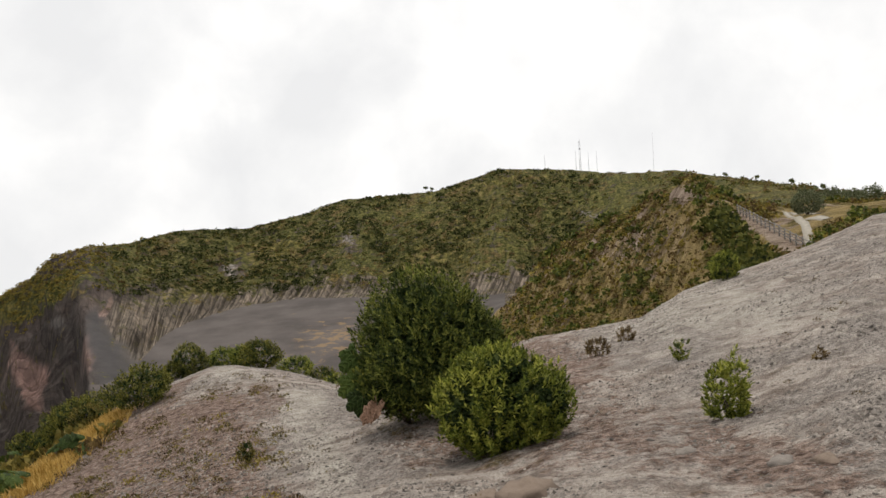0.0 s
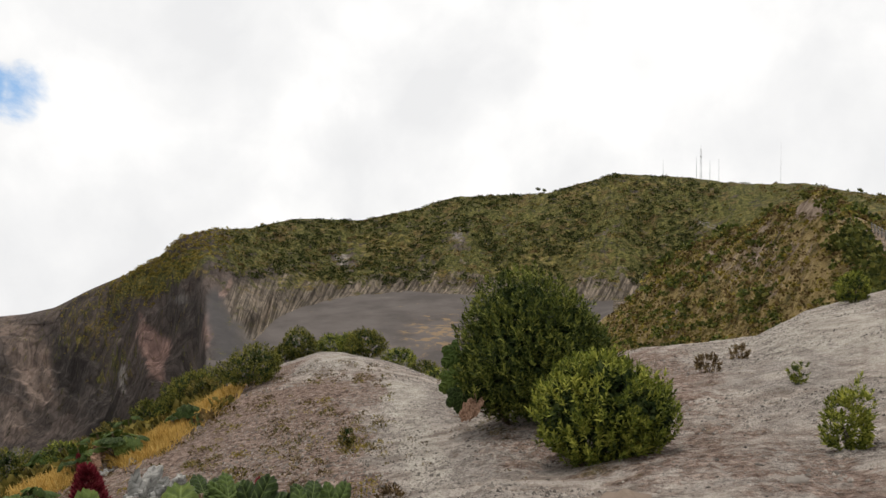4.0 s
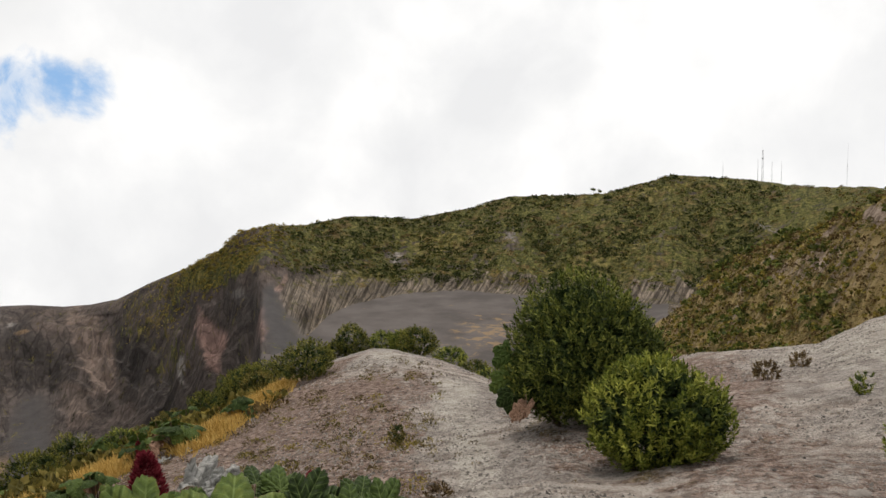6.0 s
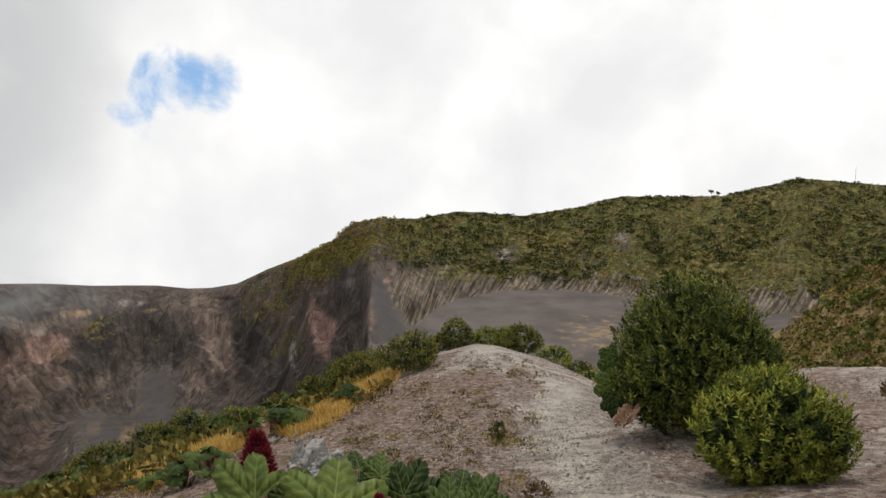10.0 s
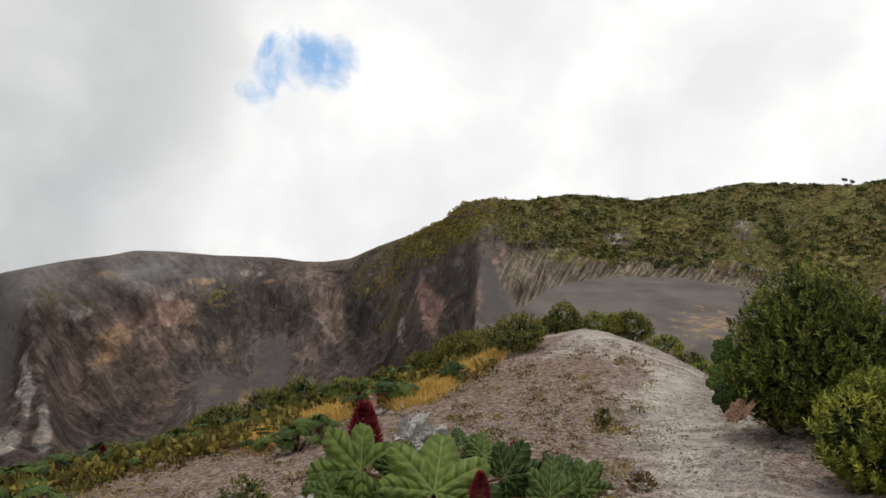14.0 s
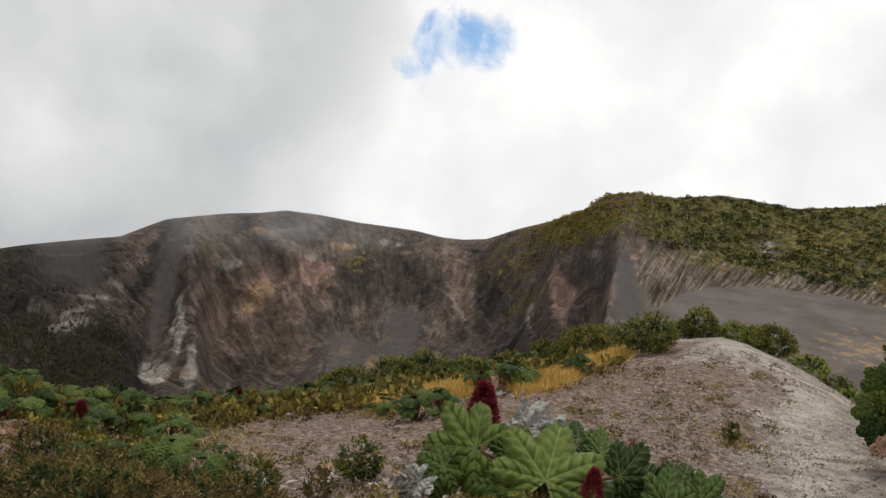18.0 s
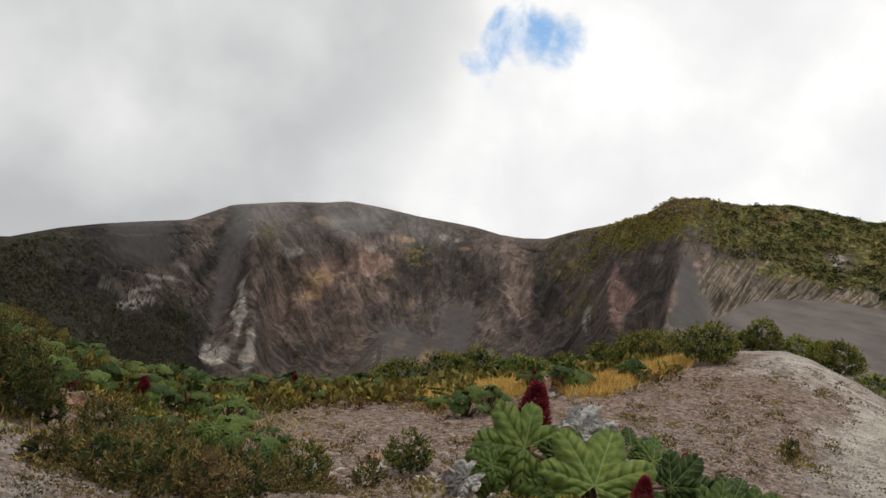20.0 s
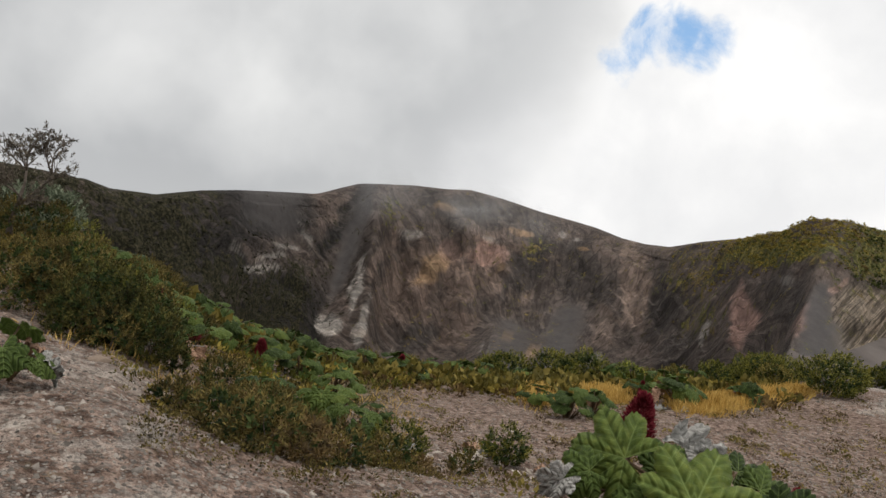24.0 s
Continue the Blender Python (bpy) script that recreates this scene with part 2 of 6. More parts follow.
    shaded_cinder = gr.math("MULTIPLY", band, -1.0, clamp=True)
    clump = gr.noise(p, 0.16, 9, 0.72, dist=0.4)
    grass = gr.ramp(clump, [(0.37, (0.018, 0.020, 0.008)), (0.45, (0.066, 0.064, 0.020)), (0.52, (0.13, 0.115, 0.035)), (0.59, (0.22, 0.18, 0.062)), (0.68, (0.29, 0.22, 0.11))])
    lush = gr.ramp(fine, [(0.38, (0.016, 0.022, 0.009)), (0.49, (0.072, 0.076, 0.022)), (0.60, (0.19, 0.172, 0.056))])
    grass = gr.mix(gr.math("MULTIPLY", gr.step(big, 0.40, 0.52), 0.85), grass, lush)
    rusty = gr.noise(p, 0.05, 6, 0.7)
    grass = gr.mix(gr.math("MULTIPLY", gr.step(rusty, 0.52, 0.62), 0.65), grass, gr.ramp(fine, [(0.38, (0.055, 0.035, 0.019)), (0.62, (0.22, 0.145, 0.065))]))
    gold = gr.ramp(clump, [(0.38, (0.085, 0.066, 0.026)), (0.46, (0.235, 0.170, 0.066)), (0.53, (0.37, 0.265, 0.112)), (0.62, (0.49, 0.365, 0.18))])
    hillside = gr.math("MULTIPLY", band, 1.0, clamp=True)
    grass = gr.mix(gr.math("MULTIPLY", hillside, 0.75), grass, gold)
    # light and shade of the slope ribs, put into the grass colour
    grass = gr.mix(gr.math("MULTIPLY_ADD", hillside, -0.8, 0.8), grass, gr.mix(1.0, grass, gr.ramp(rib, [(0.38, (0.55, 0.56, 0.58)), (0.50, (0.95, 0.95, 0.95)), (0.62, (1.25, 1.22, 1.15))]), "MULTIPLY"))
    earth = gr.ramp(fine, [(0.38, (0.14, 0.10, 0.072)), (0.50, (0.30, 0.225, 0.17)), (0.62, (0.46, 0.365, 0.285))])
    col = gr.mix(hillside, col, earth)
    # near-black scrub colour, on the left slopes holding cloud shade too
    grass = gr.mix(shaded_cinder, grass, gr.ramp(fine, [(0.38, (0.009, 0.009, 0.006)), (0.50, (0.026, 0.025, 0.014)), (0.62, (0.066, 0.057, 0.034))]))
    vedge = gr.math("MULTIPLY_ADD", gr.noise(p, 0.10, 9, 0.74, dist=0.5), 3.2, -1.6)
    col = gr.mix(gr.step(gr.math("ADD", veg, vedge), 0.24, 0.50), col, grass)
    gr.put(b, "Base Color", col)
    h = gr.math("ADD", gr.math("MULTIPLY", face, gr.math("MULTIPLY_ADD", hillside, -0.25, 0.25)), gr.math("ADD", gr.math("MULTIPLY", chip, 1.3), gr.math("ADD", gr.math("MULTIPLY", fine, 0.5), gr.math("MULTIPLY", block.outputs["Distance"], -0.22))))
    bumped(gr, b, h, gr.math("MULTIPLY_ADD", ash, -0.7, 0.8, clamp=True), 3.0)
    return m


def mat_floor():
    """Grey ash of the crater floor; cover g: ochre bloom, b: pale crust."""
    m, gr, b = principled("ash_floor", 0.85, 0.2)
    p = place(gr)
    _, warm, pale, _ = masks(gr)
    n = gr.noise(p, 0.03, 7, 0.62)
    fine = gr.noise(p, 0.4, 6, 0.7)
    col = gr.ramp(n, [(0.40, (0.062, 0.0515, 0.0465)), (0.60, (0.100, 0.084, 0.076))])
    spot = gr.math("ADD", warm, gr.math("MULTIPLY_ADD", gr.noise(p, 0.11, 6, 0.7, dist=0.6), 3.0, -1.5))
    col = gr.mix(gr.math("MULTIPLY", gr.step(spot, 0.45, 0.75), 0.6), col, (0.26, 0.165, 0.075))
    col = gr.mix(gr.math("MULTIPLY", gr.step(gr.math("ADD", pale, gr.math("MULTIPLY_ADD", n, 1.0, -0.5)), 0.4, 0.8), 0.7), col, (0.30, 0.275, 0.25))
    gr.put(b, "Base Color", col)
    bumped(gr, b, fine, 0.4, 0.3)
    return m


def mat_leaf(name, dark, mid, tip, rough=0.55, random_scale=1.0):
    """Leaves; each leaf differs a little, with a lighter translucent body."""
    m = bpy.data.materials.new(name)
    m.use_nodes = True
    gr = Graph(m.node_tree)
    geo = gr.node("ShaderNodeNewGeometry")
    isl = geo.outputs["Random Per Island"]
    patch = gr.noise(geo.outputs["Position"], 2.6, 3, 0.6)
    v = gr.math("ADD", gr.math("MULTIPLY", isl, 0.62), gr.math("MULTIPLY_ADD", patch, 1.1, -0.36))
    col = gr.ramp(v, [(0.12, dark), (0.5, mid), (0.9, tip)])
    b = gr.node("ShaderNodeBsdfPrincipled", {"Base Color": col, "Roughness": rough, "Specular IOR Level": 0.10})
    tr = gr.node("ShaderNodeBsdfTranslucent", {"Color": col})
    mx = gr.node("ShaderNodeMixShader", {0: 0.24, 1: b.outputs[0], 2: tr.outputs[0]})
    gr.node("ShaderNodeOutputMaterial", {"Surface": mx.outputs[0]})
    return m


def mat_plain(name, a, c, scale, rough=0.8, spec=0.3, bump=0.3, dist=0.01, metal=0.0):
    m, gr, b = principled(name, rough, spec)
    p = gr.node("ShaderNodeTexCoord").outputs["Object"]
    n = gr.noise(p, scale, 6, 0.65)
    gr.put(b, "Base Color", gr.ramp(n, [(0.3, a), (0.7, c)]))
    b.inputs["Metallic"].default_value = metal
    bumped(gr, b, n, bump, dist)
    return m


GRAVEL, WALL, FLOOR = mat_gravel(), mat_wall(), mat_floor()
LEAF_BUSH = mat_leaf("bush_leaf", (0.020, 0.030, 0.008), (0.074, 0.094, 0.019), (0.27, 0.275, 0.058))
LEAF_LIGHT = mat_leaf("young_leaf", (0.040, 0.056, 0.010), (0.155, 0.180, 0.029), (0.42, 0.415, 0.080))
LEAF_BROW = mat_leaf("brow_leaf", (0.024, 0.030, 0.008), (0.104, 0.108, 0.021), (0.28, 0.25, 0.050))
HEATH_DARK = mat_leaf("dark_heath", (0.013, 0.015, 0.006), (0.048, 0.048, 0.015), (0.14, 0.125, 0.035), 0.8)
HEATH = mat_leaf("olive_heath", (0.030, 0.024, 0.010), (0.098, 0.078, 0.026), (0.24, 0.185, 0.06), 0.85)
# leaf green darkened to stand for the shade inside crowns
LEAF_SHADED = mat_leaf("shaded_inner_leaf", (0.012, 0.022, 0.009), (0.040, 0.062, 0.020), (0.10, 0.125, 0.04))
LEAF_OLIVE = mat_leaf("olive_leaf", (0.042, 0.038, 0.011), (0.140, 0.116, 0.028), (0.30, 0.235, 0.065))
BARK = mat_plain("bark", (0.045, 0.035, 0.028), (0.16, 0.13, 0.105), 18.0, 0.9, 0.2, 0.6, 0.01)

# ---- mesh helpers ----
def make_mesh(name, verts, faces, material, smooth=False):
    me = bpy.data.meshes.new(name)
    verts = np.asarray(verts, dtype=np.float32)
    me.vertices.add(len(verts))
    me.vertices.foreach_set("co", verts.ravel())
    if isinstance(faces, np.ndarray):
        k = faces.shape[1]
        flat, starts = faces.ravel().astype(np.int32), np.arange(len(faces), dtype=np.int32) * k
    else:
        sizes = np.array([len(f) for f in faces], dtype=np.int32)
        flat = np.fromiter((i for f in faces for i in f), dtype=np.int32)
        starts = np.concatenate([[0], np.cumsum(sizes)[:-1]]).astype(np.int32)
    me.loops.add(len(flat))
    me.loops.foreach_set("vertex_index", flat)
    me.polygons.add(len(starts))
    me.polygons.foreach_set("loop_start", starts)
    if smooth:
        me.polygons.foreach_set("use_smooth", np.ones(len(starts), dtype=bool))
    me.update(calc_edges=True)
    me.materials.append(material)
    return me


def child(name, me, parent, label="", kind=""):
    ob = new(name, me)
    ob.parent = parent
    return tagged(ob, label=label, kind=kind)


# lattice noise for relief
_rng = np.random.RandomState(7)
_grid = _rng.rand(256, 256)


def vnoise(u, v):
    iu, iv = np.floor(u).astype(int), np.floor(v).astype(int)
    fu, fv = u - iu, v - iv
    fu, fv = fu * fu * (3 - 2 * fu), fv * fv * (3 - 2 * fv)
    a, b = _grid[iu % 256, iv % 256], _grid[(iu + 1) % 256, iv % 256]
    c, d = _grid[iu % 256, (iv + 1) % 256], _grid[(iu + 1) % 256, (iv + 1) % 256]
    return (a * (1 - fu) + b * fu) * (1 - fv) + (c * (1 - fu) + d * fu) * fv


def fbm(u, v, octaves=5, gain=0.5):
    s, a, t = 0.0, 1.0, 0.0
    for i in range(octaves):
        s = s + a * (vnoise(u * 2 ** i + 17.3 * i, v * 2 ** i + 5.1 * i) - 0.5)
        t += a
        a *= gain
    return 2 * s / t


def ridged(u, v, octaves=4, gain=0.5):
    s, a, t = 0.0, 1.0, 0.0
    for i in range(octaves):
        s = s + a * (1 - np.abs(2 * vnoise(u * 2 ** i + 11.7 * i, v * 2 ** i + 3.9 * i) - 1))
        t += a
        a *= gain
    return s / t


# ---- the land ----
def knots(text):
    rows = [tuple(float(q) for q in w.split(":")) for w in text.split()]
    return np.array([q[0] for q in rows]), np.array([q[1] for q in rows])


def wrap(az):
    return (np.asarray(az, dtype=float) + 150.0) % 360.0 - 150.0


# az:value, az in degrees to the left of +y
CREST_R = knots("-150:14 -60:20 -35:24 -30:23 -21:20 -13:18 -8:18 9:18 14:20 19:22 24:21 28:20 33:19 41:18 46:17 54:16.5 71:16.5 79:16 83:15 86:14 90:13 95:12 98:11.5 115:11 210:14")
CREST_E = knots("-150:-5 -60:-3 -35:-5.99 -30.6:-8.28 -25.8:-10.16 -21:-11.95 -17.3:-14.42 -12.9:-15.26 -8.5:-15.81 0:-18.12 6:-19.7 9.2:-19.2 14:-17.3 18.3:-16.1 20.5:-16 23.6:-16.9 27.6:-18.3 33:-20.2 40:-22.3 46.3:-24 53.7:-25.2 62:-26 71:-26 78.8:-24.2 82.7:-22.4 86.1:-20.4 90.5:-18.4 95.3:-16.2 98:-15.5 115:-10 210:-5")
NEAR_Z = knots("-150:-1.9 -35:-1.95 -24:-2.45 -5:-2.85 5:-2.95 20:-3.25 35:-3.6 55:-3.9 70:-3.9 80:-3.5 90:-2.75 98:-2.45 115:-2.0 210:-1.9")
FOOT_R = knots("-150:60 -60:50 -35:55 -30:55 -24:65 -17:95 -10:135 -5.3:200 0:120 27:120 32:60 98:50 210:60")
FOOT_E = knots("-150:-16 -60:-9 -35:-7 -30:-9.5 -24:-12.5 -17:-15.5 -10:-16.5 -5.3:-19 0:-34 27:-36 32:-44 98:-44 115:-35 210:-16")
HILL_R = knots("-150:120 -60:120 -35:125 -30:120 -27:105 -25.3:100 -22.4:118 -19.6:134 -17:150 -13:176 -10:200 -7.4:235 -5.3:300 -3:290 0:240 25:240 30:230 35:220 98:180 210:120")
HILL_E = knots("-150:-18 -60:-6 -45:-4.6 -35:-4.9 -30.5:-4.7 -28:-4.8 -25.3:-4.66 -23.6:-2.96 -22.4:-2.46 -21.3:-2.65 -19.6:-3.85 -17.3:-5.22 -15:-6.29 -13:-7.26 -10:-8.23 -8.6:-9.61 -7.4:-11.6 -5.3:-13.76 -3:-17.2 0:-21.02 25:-20.9 30:-24 35:-36 98:-40 115:-30 210:-18")
HILL_DROP = knots("-150:10 -60:4 -35:3 -28:4 -22:14 -13:24 -7:8 -4:1 0:0 26:0 32:4 98:4 210:10")
BASE_R = knots("-150:200 -60:180 -35:170 -28:180 -22:290 -13:400 -7:440 -5:430 2:440 8:452 12.5:467 16:460 19.5:442 21.8:423 24:392 26:345 27.5:320 29:312 30.2:318 31:360 34:420 40:500 44:580 47:640 55:640 59:600 66:600 75:520 82:400 98:340 115:300 210:200")
BASE_Z = knots("-150:-70 -60:-25 -35:-19 -28:-22 -22:-45 -13:-88 -7:-90 30:-90 30.8:-118 33:-150 37:-190 42:-226 47:-238 55:-238 60:-284 66:-290 74:-255 82:-205 98:-172 115:-150 210:-70")
SKY_R = knots("-150:900 -60:520 -35:430 -25:520 -17:620 -9:640 -3:630 5:640 14:640 20:610 25:570 29:500 31.5:470 33:500 36:560 40:660 45:820 50:860 56:850 66:820 72:760 80:560 88:480 98:430 115:400 210:900")
SKY_E = knots("-150:-6 -60:-5 -45:-4.5 -35.0:-4.63 -31.5:-3.97 -31.0:-3.73 -25.5:-2.62 -20.5:-1.75 -16.5:-1.71 -14.5:-1.56 -12.0:-1.12 -6.0:-0.70 -0.5:-2.26 0.5:-2.38 8.0:-2.55 11.0:-3.49 16.5:-4.52 20.0:-4.21 22.0:-4.16 26.0:-4.87 28.5:-4.79 31.0:-5.12 32.0:-5.67 33.0:-6.76 36.0:-8.21 39.0:-9.35 41.5:-10.52 43.5:-10.81 45.5:-10.79 48.0:-10.35 53.0:-9.96 56.5:-9.43 59.5:-9.13 61.5:-9.43 64.5:-9.57 69.0:-10.06 69.5:-10.15 73.0:-11.50 73.5:-11.57 80.0:-11.84 83.0:-12.11 86.5:-12.67 90.0:-12.31 92.0:-11.55 92.5:-11.54 93.0:-11.36 110:-8 210:-6")


def at(kn, az):
    return np.interp(az, kn[0], kn[1])


def pchip(R, Z, r):
    """Monotone cubic through the nodes of each column; R, Z: (n, k); r: (n, m)."""
    h, d = np.diff(R, axis=1), np.diff(Z, axis=1) / np.diff(R, axis=1)
    m = np.zeros_like(Z)
    w1, w2 = 2 * h[:, 1:] + h[:, :-1], h[:, 1:] + 2 * h[:, :-1]
    same = d[:, 1:] * d[:, :-1] > 0
    with np.errstate(divide="ignore", invalid="ignore"):
        m[:, 1:-1] = np.where(same, (w1 + w2) / (w1 / d[:, :-1] + w2 / d[:, 1:]), 0.0)
    m[:, 0], m[:, -1] = d[:, 0], d[:, -1]
    i = np.clip((r[:, :, None] >= R[:, None, :]).sum(2) - 1, 0, R.shape[1] - 2)
    take = lambda a: np.take_along_axis(a, i, 1)
    hh = take(h)
    s = np.clip((r - take(R)) / hh, 0, 1)
    z0, z1, m0, m1 = take(Z), np.take_along_axis(Z, i + 1, 1), take(m), np.take_along_axis(m, i + 1, 1)
    return (2 * s ** 3 - 3 * s ** 2 + 1) * z0 + (s ** 3 - 2 * s ** 2 + s) * hh * m0 + (3 * s ** 2 - 2 * s ** 3) * z1 + (s ** 3 - s ** 2) * hh * m1


def nodes(az):
    az = wrap(az)
    tan = lambda e: np.tan(np.radians(e))
    rc = at(CREST_R, az)
    zc = rc * tan(at(CREST_E, az))
    zn = at(NEAR_Z, az)
    rf = at(FOOT_R, az)
    zf = rf * tan(at(FOOT_E, az))
    rh = at(HILL_R, az)
    zh = rh * tan(at(HILL_E, az))
    drop = at(HILL_DROP, az)
    rb, zb = at(BASE_R, az), at(BASE_Z, az)
    rs = at(SKY_R, az)
    zs = rs * tan(at(SKY_E, az))
    one = np.ones_like(az)
    cliff = np.clip((az - 30) / 4, 0, 1) * np.clip((84 - az) / 6, 0, 1)
    R = np.stack([0 * one, 2.5 * one, 6 * one, rc, rc * 1.45, rf, rh, rh * 1.1 + 4, rb, rb + (rs - rb) * 0.5, rs, rs * 1.12, rs * 1.6, 4600 * one], 1)
    zmid = zb + (zs - zb) * (0.44 - 0.06 * cliff)
    Z = np.stack([-1.68 * one, -0.35 * zn * 0 - 1.72 - 0.22 * (-zn - 1.9), zn, zc, zc - 0.42 * rc * np.clip((-zf) / 12, 0.25, 1), zf, zh, zh - drop, zb, zmid, zs, zs - 14, zs - 150, -1250 * one], 1)
    R = np.maximum.accumulate(R + np.arange(R.shape[1]) * 1e-3, axis=1)
    return R, Z


def fall(az, v):
    """Coordinate across the fall lines, which draw together towards the bottom of the big crater."""
    w = np.clip((az - 31) / 3, 0, 1)
    return az * (1 - w) + w * (50 + 0.95 * (az - 50) / (0.42 + 0.9 * np.clip(v, 0, 1.1)))


def sway(az, r):
    """Small sideways swing of the far slopes, in degrees."""
    far = np.clip((r - 150) / 150, 0, 1)
    return far * 0.35 * fbm(r * 0.010 + 3, az * 0.22, 2, 0.5)


def wall_relief(az, v):
    """Gullies and ribs that run down the crater walls; v: 0 at the foot, 1 at the rim."""
    bell = np.clip(np.sin(np.clip(v, 0, 1) * np.pi), 0, 1) ** 0.8
    bend = fall(az, v) + 0.7 * fbm(az * 0.25, v * 2.2, 3)
    ribs = 0.75 * (ridged(bend * 0.23 + 5, v * 0.6 + 3, 3, 0.55) - 0.55) + 0.45 * (ridged(bend * 0.5, v * 1.3 + 8, 2, 0.5) - 0.55)
    bumps = fbm(az * 0.7, v * 8 + 30, 3, 0.5)
    return bell, ribs, bumps


def bare_flank(az, v):
    """True on the fluted scree between the spur and the shore of the flat crater."""
    return (az > 18) & (v < 0.16 + 0.038 * (az - 18))


def ash_cover(az, v):
    """Smooth ash: the fan at the foot of the spur, the dark chutes and slopes of the big crater, its bottom."""
    fan = np.clip((0.50 - v) / 0.08, 0, 1) * np.exp(-((az - 27.6 - 3.9 * v) / (2.1 - 3.7 * np.clip(v, 0, 0.5))) ** 4)
    chute = 0.95 * np.exp(-((az - 68.3 - 3.4 * (1 - v)) / (0.7 + 0.8 * v)) ** 2) * np.clip((v - 0.35) / 0.2, 0, 1)
    upper = 0.8 * np.exp(-((az - 77) / 3.0) ** 4) * np.clip((v - 0.62) / 0.15, 0, 1)
    bottom = 0.9 * np.exp(-((az - 48.8) / 1.9) ** 2) * np.clip((0.44 - v) / 0.12, 0, 1) + 0.7 * np.exp(-((az - 53.5) / 2.2) ** 2) * np.clip((0.16 - v) / 0.08, 0, 1)
    return np.clip(fan + chute + upper + bottom, 0, 1)


def fence_bank(x, y):
    """Distance from the line of the fence, and the height of its bank there."""
    xa, ya, xb, yb = 40.7, 85.8, 31.6, 53.4
    ll = (xb - xa) ** 2 + (yb - ya) ** 2
    f = np.clip(((x - xa) * (xb - xa) + (y - ya) * (yb - ya)) / ll, 0, 1)
    return np.hypot(x - xa - f * (xb - xa), y - ya - f * (yb - ya)), -9.1 - 0.6 * f


def land(az, r):
    """Height over the eye at polar places; az: (n,), r: (n, m)."""
    R, Z = nodes(az)
    z = pchip(R, Z, r)
    A = wrap(az)[:, None] + 0 * r
    x, y = -r * np.sin(np.radians(A)), r * np.cos(np.radians(A))
    rc, rh, rb, rs = R[:, 3:4], R[:, 6:7], R[:, 8:9], R[:, 10:11]
    # near ground: humps, washed rills, crumbs
    near = np.clip(1.25 - r / (rc * 1.3), 0, 1) * np.clip((r - 1.0) / 3, 0, 1)
    z = z + near * (0.20 * fbm(x * 0.33 + 9, y * 0.33, 4) + 0.065 * fbm(x * 1.5, y * 1.5 + 4, 5, 0.72) + 0.030 * fbm(x * 5.2 + 3, y * 5.2, 3, 0.8) - 0.10 * (ridged(x * 0.55 + 2, y * 0.55, 5, 0.6) - 0.5))
    # the middle hill
    hill = np.clip((r - rc * 1.6) / (rc * 1.5), 0, 1) * np.clip((rb - r) / 40, 0, 1) * np.clip((-4 - A) / 4, 0, 1) * np.clip((A + 60) / 10, 0, 1)
    z = z + hill * np.minimum(r / 90, 2.0) * (1.6 * fbm(x * 0.03 + 3, y * 0.03, 5, 0.55) + 0.7 * fbm(x * 0.13, y * 0.13 + 7, 3, 0.6))
    d, line = fence_bank(x, y)
    z = z + (line - z) * np.exp(-(d / 1.7) ** 4)
    # walls
    v = (r - rb) / (rs - rb)
    bell, ribs, bumps = wall_relief(A, v)
    height = (Z[:, 10] - Z[:, 8])[:, None]
    rocky = np.clip((A - 26) / 5, 0, 1)
    ash = ash_cover(A, v)
    z = z + bell * height * (1 - 0.9 * ash) * (ribs * (0.20 + 0.07 * rocky) + bumps * (0.06 + 0.05 * rocky))
    form = 0.20 * np.exp(-((A - 67.2 + 0.8 * (0.5 - v)) / 1.3) ** 2) - 0.16 * np.exp(-((A - 51.2) / 2.6) ** 2) + 0.12 * np.exp(-((A - 57.5 - 2.5 * v) / 1.6) ** 2)
    form = form + 0.12 * np.exp(-((A - 44.5 - 2 * v) / 1.2) ** 2) - 0.16 * np.exp(-((A - 72.2 + 2 * v) / 1.5) ** 2) + 0.13 * np.exp(-((A - 35.2) / 0.9) ** 2) - 0.10 * np.exp(-((A - 38.2) / 0.9) ** 2) + 0.08 * np.exp(-((A - 79) / 2) ** 2)
    z = z + bell * height * form
    # crags: broken faces on the rocky slopes
    lean = fall(A, v)
    crag = 0.085 * (ridged(lean * 0.62 + 40, v * 7 + 3, 2, 0.5) - 0.6) + 0.035 * (ridged(lean * 1.05 + 9, v * 15, 1, 0.5) - 0.6)
    z = z + bell * height * rocky * (1 - ash) * crag
    # fine flutes above the shore of the flat crater
    flute = np.exp(-((v - 0.14) / 0.10) ** 2) * np.clip((A - 2) / 5, 0, 1) * np.clip((29 - A) / 3, 0, 1)
    z = z + flute * (1 - ash) * 9.0 * (ridged((A + 5.5 * v) * 1.3, v * 2, 2, 0.5) - 0.6)
    # uneven rim
    rim = np.exp(-((v - 1) / 0.05) ** 2)
    z = z + rim * 1.2 * fbm(A * 2.2, A * 0 + 7, 4, 0.6)
    return z


def ground_at(az, r):
    """World place on the ground."""
    z = land(np.array([az], dtype=float), np.array([[r]], dtype=float))[0, 0]
    return Vector(settle(az, r, z))


def blob(az, e, a0, e0, wa, we, tilt=0.0):
    """Soft spot; tilt leans it: degrees of az per degree down."""
    return np.exp(-(((az - a0) + tilt * (e - e0)) / wa) ** 2 - ((e - e0) / we) ** 2)


